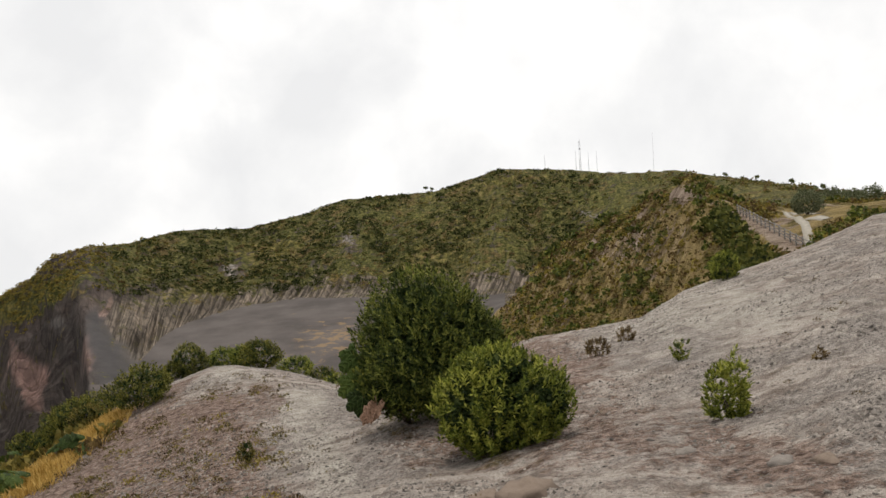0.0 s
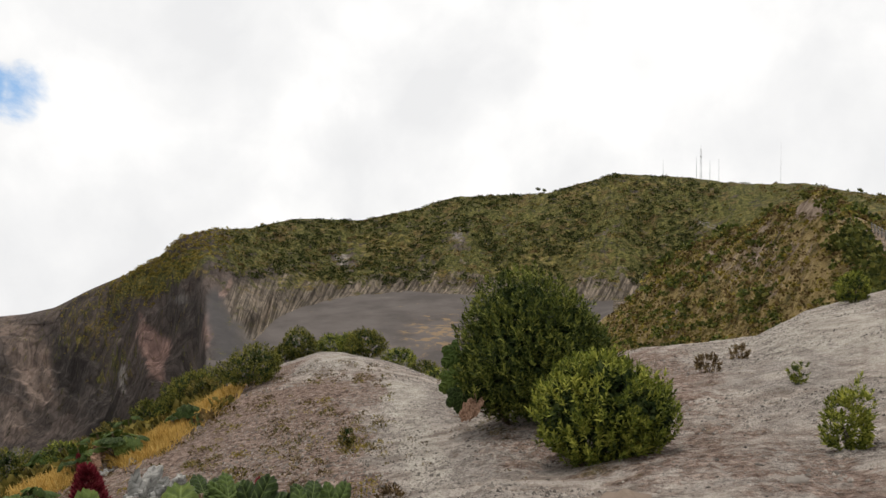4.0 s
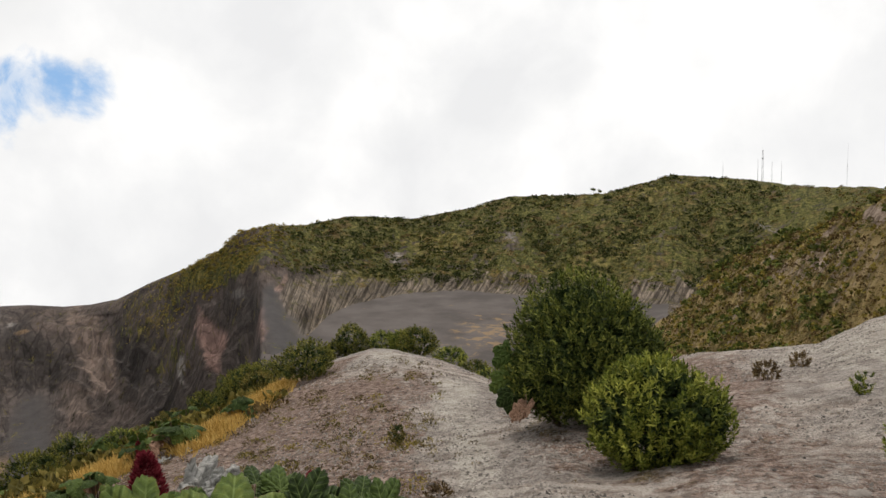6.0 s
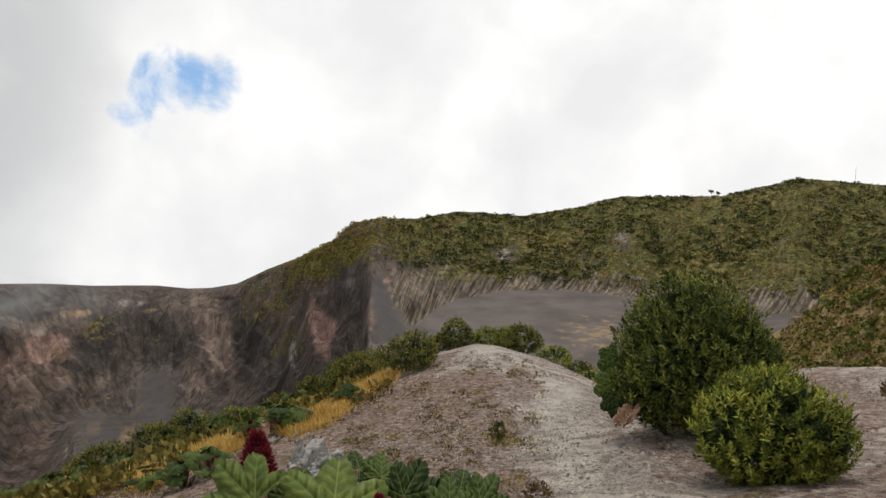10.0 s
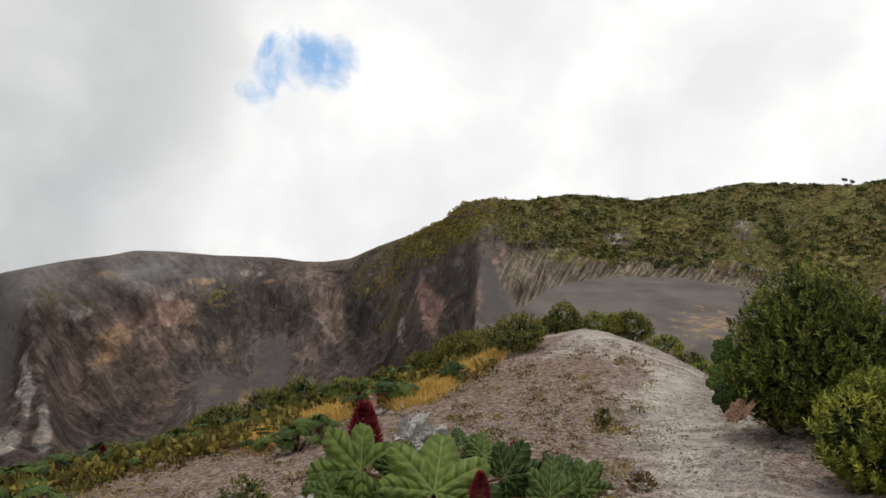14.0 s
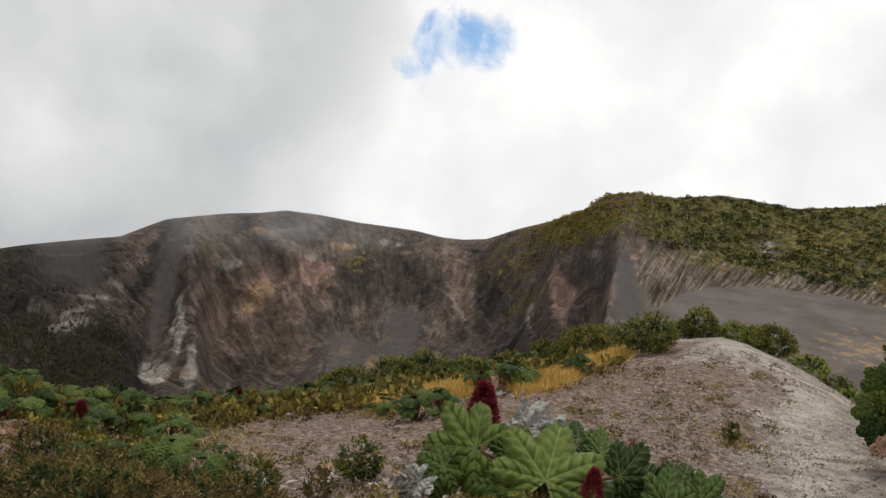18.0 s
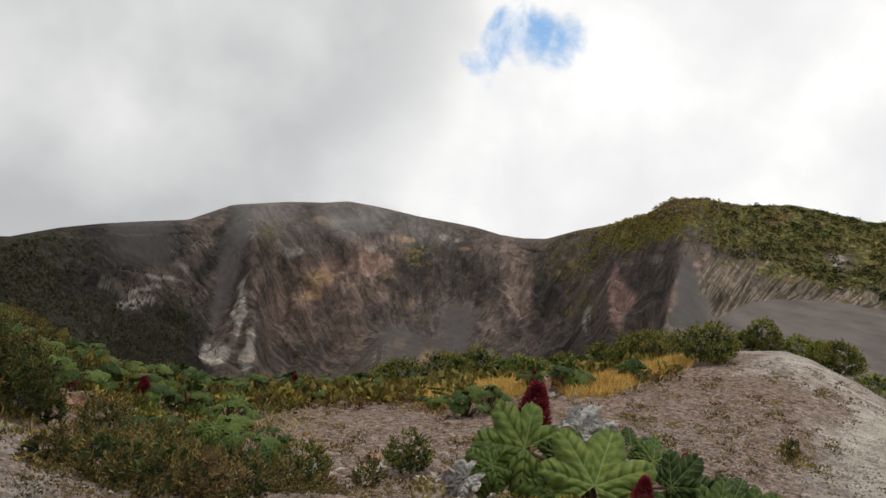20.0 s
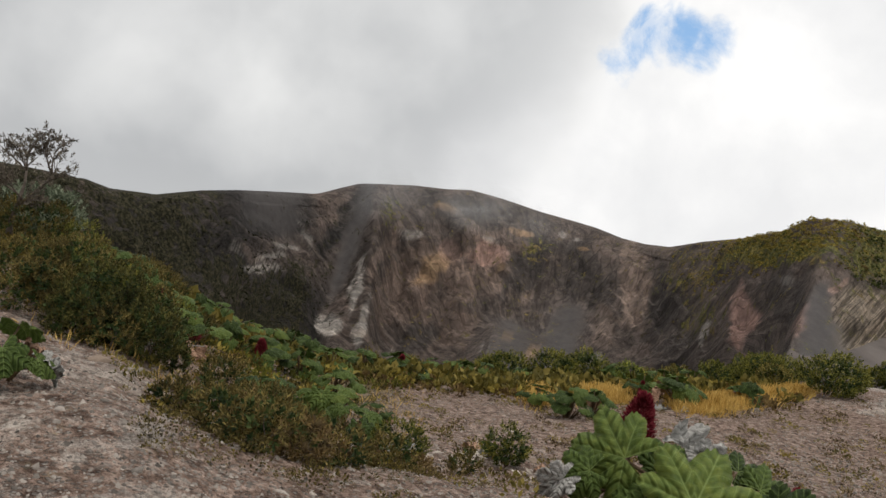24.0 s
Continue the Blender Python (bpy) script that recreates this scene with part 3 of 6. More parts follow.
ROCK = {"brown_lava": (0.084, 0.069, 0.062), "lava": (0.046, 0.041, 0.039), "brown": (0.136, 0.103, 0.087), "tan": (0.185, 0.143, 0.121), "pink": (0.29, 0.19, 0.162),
        "ochre": (0.26, 0.175, 0.105), "crust": (0.31, 0.29, 0.268), "ash": (0.064, 0.059, 0.058), "flute": (0.145, 0.122, 0.098), "shaded_cinder": (0.027, 0.0255, 0.0245)}
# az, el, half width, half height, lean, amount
# first zone: dark cinder of the left slopes, cloud shade included in its colour
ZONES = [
    ("shaded_cinder", [(84, -16, 8, 6, 0, 0.9), (75, -22, 5, 4, 0, 0.9), (76.5, -13.0, 4.5, 3.0, 0, 0.9), (70.3, -13.0, 1.4, 4.2, 0.5, 0.95)]),
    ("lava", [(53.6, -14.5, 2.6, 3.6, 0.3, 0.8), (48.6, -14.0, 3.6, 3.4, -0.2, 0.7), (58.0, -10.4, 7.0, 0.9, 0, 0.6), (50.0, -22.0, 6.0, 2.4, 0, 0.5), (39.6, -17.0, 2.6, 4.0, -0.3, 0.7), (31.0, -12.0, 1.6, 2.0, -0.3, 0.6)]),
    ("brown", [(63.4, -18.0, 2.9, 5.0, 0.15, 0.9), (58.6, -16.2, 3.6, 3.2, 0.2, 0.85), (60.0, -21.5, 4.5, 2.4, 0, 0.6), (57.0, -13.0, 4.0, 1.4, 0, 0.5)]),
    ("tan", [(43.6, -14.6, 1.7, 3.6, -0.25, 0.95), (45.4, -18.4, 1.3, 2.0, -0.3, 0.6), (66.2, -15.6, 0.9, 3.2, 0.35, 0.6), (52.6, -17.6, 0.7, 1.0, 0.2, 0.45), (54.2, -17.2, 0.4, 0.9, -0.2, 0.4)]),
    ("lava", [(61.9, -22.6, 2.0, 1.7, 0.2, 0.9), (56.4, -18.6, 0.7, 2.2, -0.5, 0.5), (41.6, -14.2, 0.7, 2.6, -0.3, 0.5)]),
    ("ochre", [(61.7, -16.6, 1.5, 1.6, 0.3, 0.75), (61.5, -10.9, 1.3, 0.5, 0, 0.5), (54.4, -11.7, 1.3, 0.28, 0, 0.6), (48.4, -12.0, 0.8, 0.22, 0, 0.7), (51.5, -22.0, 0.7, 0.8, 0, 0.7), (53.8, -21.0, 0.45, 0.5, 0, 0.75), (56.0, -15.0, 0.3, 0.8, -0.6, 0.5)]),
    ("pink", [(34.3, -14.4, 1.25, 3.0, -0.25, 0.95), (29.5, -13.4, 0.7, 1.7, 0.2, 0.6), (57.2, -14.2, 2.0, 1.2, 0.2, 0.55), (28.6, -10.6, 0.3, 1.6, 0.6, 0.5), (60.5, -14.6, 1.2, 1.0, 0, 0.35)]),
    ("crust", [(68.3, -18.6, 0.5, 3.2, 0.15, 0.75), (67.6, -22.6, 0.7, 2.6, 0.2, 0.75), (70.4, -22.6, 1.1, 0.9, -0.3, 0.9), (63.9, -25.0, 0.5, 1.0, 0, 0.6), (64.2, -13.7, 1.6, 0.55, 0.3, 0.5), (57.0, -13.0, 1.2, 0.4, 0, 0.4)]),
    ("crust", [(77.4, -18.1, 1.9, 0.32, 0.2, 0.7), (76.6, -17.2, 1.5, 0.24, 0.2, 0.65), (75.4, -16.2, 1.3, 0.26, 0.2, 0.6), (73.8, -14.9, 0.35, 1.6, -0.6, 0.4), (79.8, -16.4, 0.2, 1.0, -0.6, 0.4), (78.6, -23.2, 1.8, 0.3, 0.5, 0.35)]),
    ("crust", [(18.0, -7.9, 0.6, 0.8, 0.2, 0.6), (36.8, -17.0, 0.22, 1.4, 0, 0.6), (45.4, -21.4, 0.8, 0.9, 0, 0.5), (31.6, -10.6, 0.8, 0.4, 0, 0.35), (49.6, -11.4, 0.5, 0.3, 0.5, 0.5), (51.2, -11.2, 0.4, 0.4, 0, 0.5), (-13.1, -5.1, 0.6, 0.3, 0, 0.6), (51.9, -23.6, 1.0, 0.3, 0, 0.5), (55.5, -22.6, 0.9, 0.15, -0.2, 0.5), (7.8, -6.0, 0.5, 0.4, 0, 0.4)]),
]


def build_land():
    az = np.concatenate([np.arange(-46, 106, 0.19), np.arange(106, 314, 2.0)])
    n = len(az)
    R, Z = nodes(az)
    counts = [5, 40, 116, 12, 10, 50, 8, 16, 72, 66, 6, 4, 6]
    cols, seg = [], []
    for k, c in enumerate(counts):
        f = np.arange(c) / c
        if k == 1 or k == 2:
            f = f ** 1.15
        cols.append(R[:, k:k + 1] + (R[:, k + 1:k + 2] - R[:, k:k + 1]) * f[None, :])
        seg += [k] * c
    cols.append(R[:, -1:])
    r = np.concatenate(cols, 1)
    z = land(az, r)
    A = (az[:, None] + sway(az[:, None] + 0 * r, r) * np.clip((r - 150) / 100, 0, 1) * np.where(r > R[:, 10:11] * 0.97, 0.25, 1.0))
    V = settle(A, r, z)
    A = np.radians(A)
    m = r.shape[1]
    seg = np.array(seg)
    el = np.degrees(np.arctan2(z, np.maximum(r, 0.01)))
    azw = wrap(az)[:, None] + 0 * r
    rb, rs = R[:, 8:9], R[:, 10:11]
    v = np.clip((r - rb) / (rs - rb), 0, 1.0)
    # --- cover: vegetation, warm rock, pale scree, ash
    warp_a, warp_e = fbm(azw * 0.42 + 3, el * 0.42 + 9, 5, 0.6), fbm(azw * 0.42 + 71, el * 0.42 + 33, 5, 0.6)
    azw, el = azw + 1.0 * warp_a, el + 0.7 * warp_e
    ash = ash_cover(azw, v)
    veg = np.clip((29.5 - azw) / 2.5, 0, 1) * (0.12 + 0.54 * np.clip((v - 0.10) / 0.14, 0, 1))
    veg = np.maximum(veg, 0.80 * blob(azw, el, 33.6, -8.6, 3.2, 2.6, 2.08))
    veg = np.maximum(veg, 0.42 * blob(azw, el, 40.0, -12.6, 2.0, 1.4, 1.0))
    veg = np.maximum(veg, 0.33 * blob(azw, el, 37.5, -15.0, 1.6, 3.0, -0.2))
    veg = np.maximum(veg, 0.56 * np.clip((azw - 71.0) / 3, 0, 1) * np.clip((-16.2 - el) / 1.5, 0, 1))
    veg = np.maximum(veg, 0.55 * np.clip((azw - 80) / 4, 0, 1))
    veg = np.maximum(veg, 0.50 * blob(azw, el, 70.7, -17.8, 1.4, 1.2))
    veg = np.maximum(veg, 0.46 * blob(azw, el, 53.0, -13.2, 1.2, 1.0)) - 0.5 * blob(azw, el, 77.0, -17.2, 2.4, 1.6)
    veg = np.maximum(veg, 0.45 * blob(azw, el, 66.2, -11.8, 1.0, 1.6)) - 0.4 * blob(azw, el, 68.2, -19.8, 1.6, 4.0)
    veg = veg - 0.40 * blob(azw, el, 29.2, -9.8, 1.2, 1.6, 0.6) - 0.7 * blob(azw, el, 34.2, -14.2, 1.2, 3.0, -0.28) - 0.6 * blob(azw, el, 18.0, -8.0, 1.0, 1.0) - 0.35 * blob(azw, el, 7.7, -6.2, 1.0, 0.6)
    veg = veg - 0.4 * blob(azw, el, -13.1, -5.1, 0.9, 0.4) - 0.9 * blob(azw, el, 24.6, -11.6, 3.4, 2.2, -0.9) - 0.35 * blob(azw, el, 25.0, -8.9, 2.6, 0.7) - 0.25 * blob(azw, el, 12.5, -8.8, 2.5, 0.5) - 0.9 * ash
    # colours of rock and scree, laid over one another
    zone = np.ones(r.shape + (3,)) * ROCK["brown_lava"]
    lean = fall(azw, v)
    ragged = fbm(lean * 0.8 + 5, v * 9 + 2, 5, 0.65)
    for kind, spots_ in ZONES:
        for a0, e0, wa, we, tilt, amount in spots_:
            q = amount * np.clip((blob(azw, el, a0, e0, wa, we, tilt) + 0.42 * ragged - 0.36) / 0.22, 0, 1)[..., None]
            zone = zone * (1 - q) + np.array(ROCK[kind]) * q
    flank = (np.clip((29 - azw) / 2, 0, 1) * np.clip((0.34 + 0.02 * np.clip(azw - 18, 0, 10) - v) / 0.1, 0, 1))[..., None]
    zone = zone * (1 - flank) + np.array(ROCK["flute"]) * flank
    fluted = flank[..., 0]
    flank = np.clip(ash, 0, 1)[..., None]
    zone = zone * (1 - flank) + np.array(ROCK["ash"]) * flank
    hillveg = (r < R[:, 7:8]) & (r > R[:, 3:4])
    veg = np.where(hillveg, 0.62 - 0.75 * blob(azw, el, -20.6, -3.7, 1.8, 0.8, -0.9) - 0.25 * blob(azw, el, -18, -8, 4, 1.5) - 0.9 * np.exp(-(fence_bank(-r * np.sin(A), r * np.cos(A))[0] / 1.3) ** 4), veg)
    ash = np.where(hillveg, 0, ash)
    cover = np.stack([veg, np.where(hillveg, 0, fluted), 0 * veg, ash], 2)
    # floor cover
    fl = np.stack([0 * veg, 0.55 * blob(azw, el, 9.5, -15, 5, 2.2), 0.4 * blob(azw, el, 14, -11.6, 4, 0.7), 1 + 0 * veg], 2)
    # near cover
    rel = r / R[:, 3:4]
    px_, py_ = -r * np.sin(np.radians(azw)), r * np.cos(np.radians(azw))
    drift = fbm(px_ * 0.55 + 50, py_ * 0.55 + 80, 4, 0.6)
    soil = 0.66 * np.clip((azw - 16.5 + 9 * (0.6 - rel) + 9 * drift) / 6, 0, 1) * np.clip((r - 1.2) / 1.5, 0, 1) + 0.45 * blob(azw, el, 20, -20.5, 5, 2.0) + 0.45 * blob(azw, el, -9, -17, 7, 1.3) + 0.42 * blob(azw, el, 1, -24, 7, 2.6) + 0.3 * blob(azw, el, -27, -24, 9, 3) + 0.42 * blob(azw, el, -12, -24.5, 12, 2.6) + 0.36 * blob(azw, el, -10.5, -19, 4, 1.8) + 0.4 * blob(azw, el, -30, -27, 8, 2.5)
    soil = soil - 0.28 * np.clip((azw - 79 + 14 * drift) / 6, 0, 1) * np.clip((8.5 - r) / 2, 0, 1) + 0.35 * drift
    path = 0.80 * blob(azw, el, 11.5, -25.0, 2.3, 3.8, -0.4) + 0.6 * blob(azw, el, 12.5, -20.0, 2.4, 1.5) + 0.55 * blob(azw, el, 18.5, -17.0, 3.5, 0.8) + 0.60 * np.clip((-9 - azw) / 4, 0, 1) * blob(azw, el, -22, -13.5, 14, 3.2, 0.3)
    path = path + 0.45 * blob(azw, el, 5.5, -19.8, 2.0, 0.9)
    litter = 0.75 * np.clip((rel - 0.70 - 0.12 * np.clip((36 - azw) / 8, 0, 1)) / 0.10, 0, 1) * np.clip((azw - 28) / 4, 0, 1) + 0.55 * np.clip((azw - 58) / 8, 0, 1) * np.clip((r - 7.2) / 1.5, 0, 1)
    # dark litter by the two shrubs, also standing for their shade on the soil
    litter = litter + 0.5 * blob(azw, el, 4.5, -22.5, 3.5, 1.2) + 0.4 * blob(azw, el, -5, -25.5, 3.5, 1.0)
    nc = np.stack([soil, path, litter, 1 + 0 * soil], 2)
    az_in = wrap(az)
    lake = (az_in > -6) & (az_in < 30.6)
    parts = [("ground", 0, 3, None, GRAVEL, nc, "pale grey volcanic gravel hill with trodden path and dry soil", "ground"),
             ("slope", 3, 7, None, WALL, cover, "scrub-covered slope falling from the viewpoint hill", "slope"),
             ("crater_floor", 7, 8, lake, FLOOR, fl, "flat grey ash floor of the side crater", "crater floor"),
             ("crater_slope", 7, 8, ~lake, WALL, cover, "dark lower slopes of the main crater", "slope"),
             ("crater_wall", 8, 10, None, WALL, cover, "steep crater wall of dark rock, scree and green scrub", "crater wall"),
             ("outer_slope", 10, 13, None, WALL, cover, "outer flank of the volcano behind the rim", "slope")]
    starts = np.concatenate([[0], np.cumsum(counts)])
    vv = (r - rb) / (rs - rb)
    azl = wrap(az)[:, None] + 0 * r
    lines = np.stack([np.where(vv < 0, -r * np.sin(np.radians(azl)) / 9.0, fall(azl, vv)), np.where(vv < 0, r * np.cos(np.radians(azl)) / 50.0, vv), np.where(hillveg, 1.0, -np.maximum(np.clip((azl - 67.5 + 2.5 * vv) / 3, 0, 1), np.clip((0.62 - vv) / 0.3, 0, 1) * np.clip((azl - 34) / 3, 0, 1) * np.clip((50 - azl) / 4, 0, 1)))], 2)
    for name, k0, k1, sel, mat, cov, label, cat in parts:
        j0, j1 = starts[k0], starts[k1]
        ids = np.arange(n)
        nxt = (ids + 1) % n
        if sel is not None:
            ids, nxt = ids[sel], nxt[sel]
        J = np.arange(j0, j1)
        a = (ids[:, None] * m + J[None, :])
        b = (nxt[:, None] * m + J[None, :])
        F = np.stack([a, a + 1, b + 1, b], 2).reshape(-1, 4)[:, ::-1]
        used, inv = np.unique(F, return_inverse=True)
        me = make_mesh(name, V.reshape(-1, 3)[used], inv.reshape(-1, 4), mat, True)
        at_ = me.color_attributes.new("cover", "FLOAT_COLOR", "POINT")
        at_.data.foreach_set("color", np.clip(cov.reshape(-1, 4)[used], 0, 1).astype(np.float32).ravel())
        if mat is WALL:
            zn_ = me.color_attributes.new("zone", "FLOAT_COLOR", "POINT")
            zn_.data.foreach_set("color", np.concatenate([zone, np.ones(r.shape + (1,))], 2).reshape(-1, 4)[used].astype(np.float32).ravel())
        fl_ = me.attributes.new("fall", "FLOAT_VECTOR", "POINT")
        fl_.data.foreach_set("vector", lines.reshape(-1, 3)[used].astype(np.float32).ravel())
        tagged(new(name, me), label, cat, kind="structure")


build_land()

# ---- plant and stone materials ----
def veins(gr, s, tc):
    """Main ribs, herringbone side veins and the folds between them; s: along a rib, away from it, towards the rim."""
    wob = gr.math("MULTIPLY_ADD", gr.noise(tc, 5.0, 3, 0.5), 0.03, -0.015)
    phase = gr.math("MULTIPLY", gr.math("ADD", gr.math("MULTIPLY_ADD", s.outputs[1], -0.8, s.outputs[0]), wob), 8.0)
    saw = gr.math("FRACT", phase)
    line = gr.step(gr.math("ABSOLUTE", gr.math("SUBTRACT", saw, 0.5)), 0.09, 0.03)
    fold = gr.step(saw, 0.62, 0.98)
    main = gr.step(s.outputs[1], 0.012, 0.004)
    return main, line, fold


def mat_gunnera():
    """Broad lobed leaf: pale veins (attribute), puckered blade, folds coloured as if shaded, paler worn patches."""
    m = bpy.data.materials.new("umbrella_leaf")
    m.use_nodes = True
    gr = Graph(m.node_tree)
    at_ = gr.node("ShaderNodeAttribute", attribute_name="vein")
    s = gr.node("ShaderNodeSeparateXYZ", {"Vector": at_.outputs["Vector"]})
    tc = gr.node("ShaderNodeTexCoord").outputs["Object"]
    rnd = gr.node("ShaderNodeObjectInfo").outputs["Random"]
    n = gr.noise(tc, 7.0, 6, 0.65)
    main, line, fold = veins(gr, s, tc)
    v = gr.math("ADD", gr.math("MULTIPLY", rnd, 0.5), gr.math("MULTIPLY", n, 0.7))
    col = gr.ramp(v, [(0.28, (0.016, 0.028, 0.006)), (0.50, (0.038, 0.064, 0.012)), (0.75, (0.070, 0.104, 0.020)), (0.95, (0.135, 0.165, 0.030))])
    # shade of the folds, mixed into the leaf colour
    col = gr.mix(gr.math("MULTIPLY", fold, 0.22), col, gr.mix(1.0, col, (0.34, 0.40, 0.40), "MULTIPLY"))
    col = gr.mix(gr.math("MULTIPLY", gr.math("MAXIMUM", main, gr.math("MULTIPLY", line, 0.55)), 0.55), col, (0.20, 0.26, 0.085))
    worn = gr.step(gr.math("ADD", s.outputs[2], gr.math("MULTIPLY", gr.noise(tc, 13.0, 5, 0.7), 0.5)), 1.24, 1.36)
    col = gr.mix(gr.math("MULTIPLY", worn, 0.7), col, (0.20, 0.13, 0.055))
    b = gr.node("ShaderNodeBsdfPrincipled", {"Base Color": col, "Roughness": 0.62, "Specular IOR Level": 0.16})
    pucker = gr.noise(tc, 40.0, 3, 0.6)
    bump = gr.node("ShaderNodeBump", {"Height": gr.math("ADD", gr.math("MULTIPLY", pucker, 0.4), gr.math("MULTIPLY", fold, -1.2)), "Strength": 0.9, "Distance": 0.03})
    gr.put(b, "Normal", bump.outputs[0])
    tr = gr.node("ShaderNodeBsdfTranslucent", {"Color": col})
    mx = gr.node("ShaderNodeMixShader", {0: 0.14, 1: b.outputs[0], 2: tr.outputs[0]})
    gr.node("ShaderNodeOutputMaterial", {"Surface": mx.outputs[0]})
    return m


def mat_stone(name, a, c):
    m, gr, b = principled(name, 0.92, 0.2)
    geo = gr.node("ShaderNodeNewGeometry")
    n = gr.noise(geo.outputs["Position"], 22.0, 6, 0.7)
    v = gr.math("ADD", gr.math("MULTIPLY", geo.outputs["Random Per Island"], 0.65), gr.math("MULTIPLY", n, 0.4))
    gr.put(b, "Base Color", gr.ramp(v, [(0.15, a), (0.85, c)]))
    bumped(gr, b, n, 0.6, 0.02)
    return m


GUNNERA = mat_gunnera()
LEAF_FAR = mat_leaf("scrub_far", (0.018, 0.026, 0.009), (0.075, 0.085, 0.020), (0.20, 0.18, 0.045), 0.8)
LEAF_GREY = mat_leaf("grey_green_leaf", (0.050, 0.066, 0.040), (0.13, 0.155, 0.10), (0.30, 0.33, 0.24), 0.7)
LEAF_GOLD = mat_leaf("golden_heath", (0.085, 0.062, 0.014), (0.23, 0.175, 0.036), (0.42, 0.34, 0.085), 0.8)
LEAF_RUST = mat_leaf("rusty_leaf", (0.045, 0.028, 0.014), (0.13, 0.085, 0.035), (0.24, 0.17, 0.07), 0.8)
STRAW = mat_leaf("straw", (0.30, 0.18, 0.04), (0.55, 0.36, 0.10), (0.72, 0.52, 0.19), 0.8)
DRY = mat_leaf("dry_scrub", (0.040, 0.028, 0.018), (0.13, 0.092, 0.048), (0.27, 0.205, 0.10), 0.9)


def mat_dead(name, dark, light):
    """Withered blade, with the shade of its pleats put into the colour."""
    m, gr, b = principled(name, 0.9, 0.15)
    s = gr.node("ShaderNodeSeparateXYZ", {"Vector": gr.node("ShaderNodeAttribute", attribute_name="vein").outputs["Vector"]})
    tc = gr.node("ShaderNodeTexCoord").outputs["Object"]
    n = gr.noise(tc, 8.0, 6, 0.68)
    main, line, fold = veins(gr, s, tc)
    # folds pulled down the ramp to paint their shade
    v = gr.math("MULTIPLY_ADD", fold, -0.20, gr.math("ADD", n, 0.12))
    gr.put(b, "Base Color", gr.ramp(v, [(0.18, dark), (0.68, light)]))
    bumped(gr, b, gr.math("ADD", n, gr.math("MULTIPLY", fold, -1.0)), 0.8, 0.03)
    return m


DEAD = mat_dead("withered_leaf", (0.075, 0.070, 0.064), (0.36, 0.35, 0.325))
DEAD_BROWN = mat_dead("brown_withered_leaf", (0.09, 0.047, 0.028), (0.40, 0.25, 0.17))
PALE_LITTER = mat_leaf("pale_litter", (0.20, 0.165, 0.135), (0.44, 0.385, 0.33), (0.72, 0.67, 0.61), 0.9)
PETIOLE = mat_plain("petiole", (0.06, 0.035, 0.022), (0.15, 0.10, 0.05), 14.0, 0.7, 0.3)
SPIKE = mat_leaf("red_spike", (0.075, 0.008, 0.014), (0.20, 0.022, 0.034), (0.38, 0.075, 0.085), 0.8)
STONE = mat_stone("gravel_stone", (0.035, 0.029, 0.025), (0.32, 0.281, 0.245))
STONE_TAN = mat_stone("tan_rock", (0.085, 0.062, 0.046), (0.26, 0.200, 0.156))
METAL = mat_plain("mast_steel", (0.42, 0.42, 0.43), (0.58, 0.58, 0.59), 3.0, 0.5, 0.4, 0.1, 0.01, 0.6)
WOOD = mat_plain("weathered_wood", (0.13, 0.12, 0.108), (0.28, 0.262, 0.235), 6.0, 0.85, 0.2, 0.5, 0.01)
PAVING = mat_plain("pale_paving", (0.25, 0.225, 0.185), (0.38, 0.345, 0.285), 2.0, 0.9, 0.2, 0.3, 0.02)
ROOF = mat_plain("grey_roof", (0.16, 0.165, 0.17), (0.28, 0.285, 0.29), 4.0, 0.6, 0.4)


# ---- plants ----
def leaf_mesh(P, D, U, L, W, fold=0.25, curl=0.25):
    """Leaves as folded blades: P base, D direction, U face normal (n, 3); L, W (n,). Five corners, four triangles each."""
    S = np.cross(D, U)
    S /= np.linalg.norm(S, axis=1, keepdims=True) + 1e-9
    N = np.cross(S, D)
    L, W = L[:, None], W[:, None]
    mid = P + D * L * 0.55 - N * W * fold
    tip = P + D * L - N * L * curl
    lft, rgt = P + D * L * 0.5 + S * W * 0.5, P + D * L * 0.5 - S * W * 0.5
    V = np.stack([P, rgt, tip, lft, mid], 1).reshape(-1, 3)
    i = np.arange(len(P))[:, None] * 5
    F = np.concatenate([i + [[0, 1, 4]], i + [[1, 2, 4]], i + [[2, 3, 4]], i + [[3, 0, 4]]], 1).reshape(-1, 3)
    return V, F


def unit(a):
    return a / (np.linalg.norm(a, axis=-1, keepdims=True) + 1e-9)


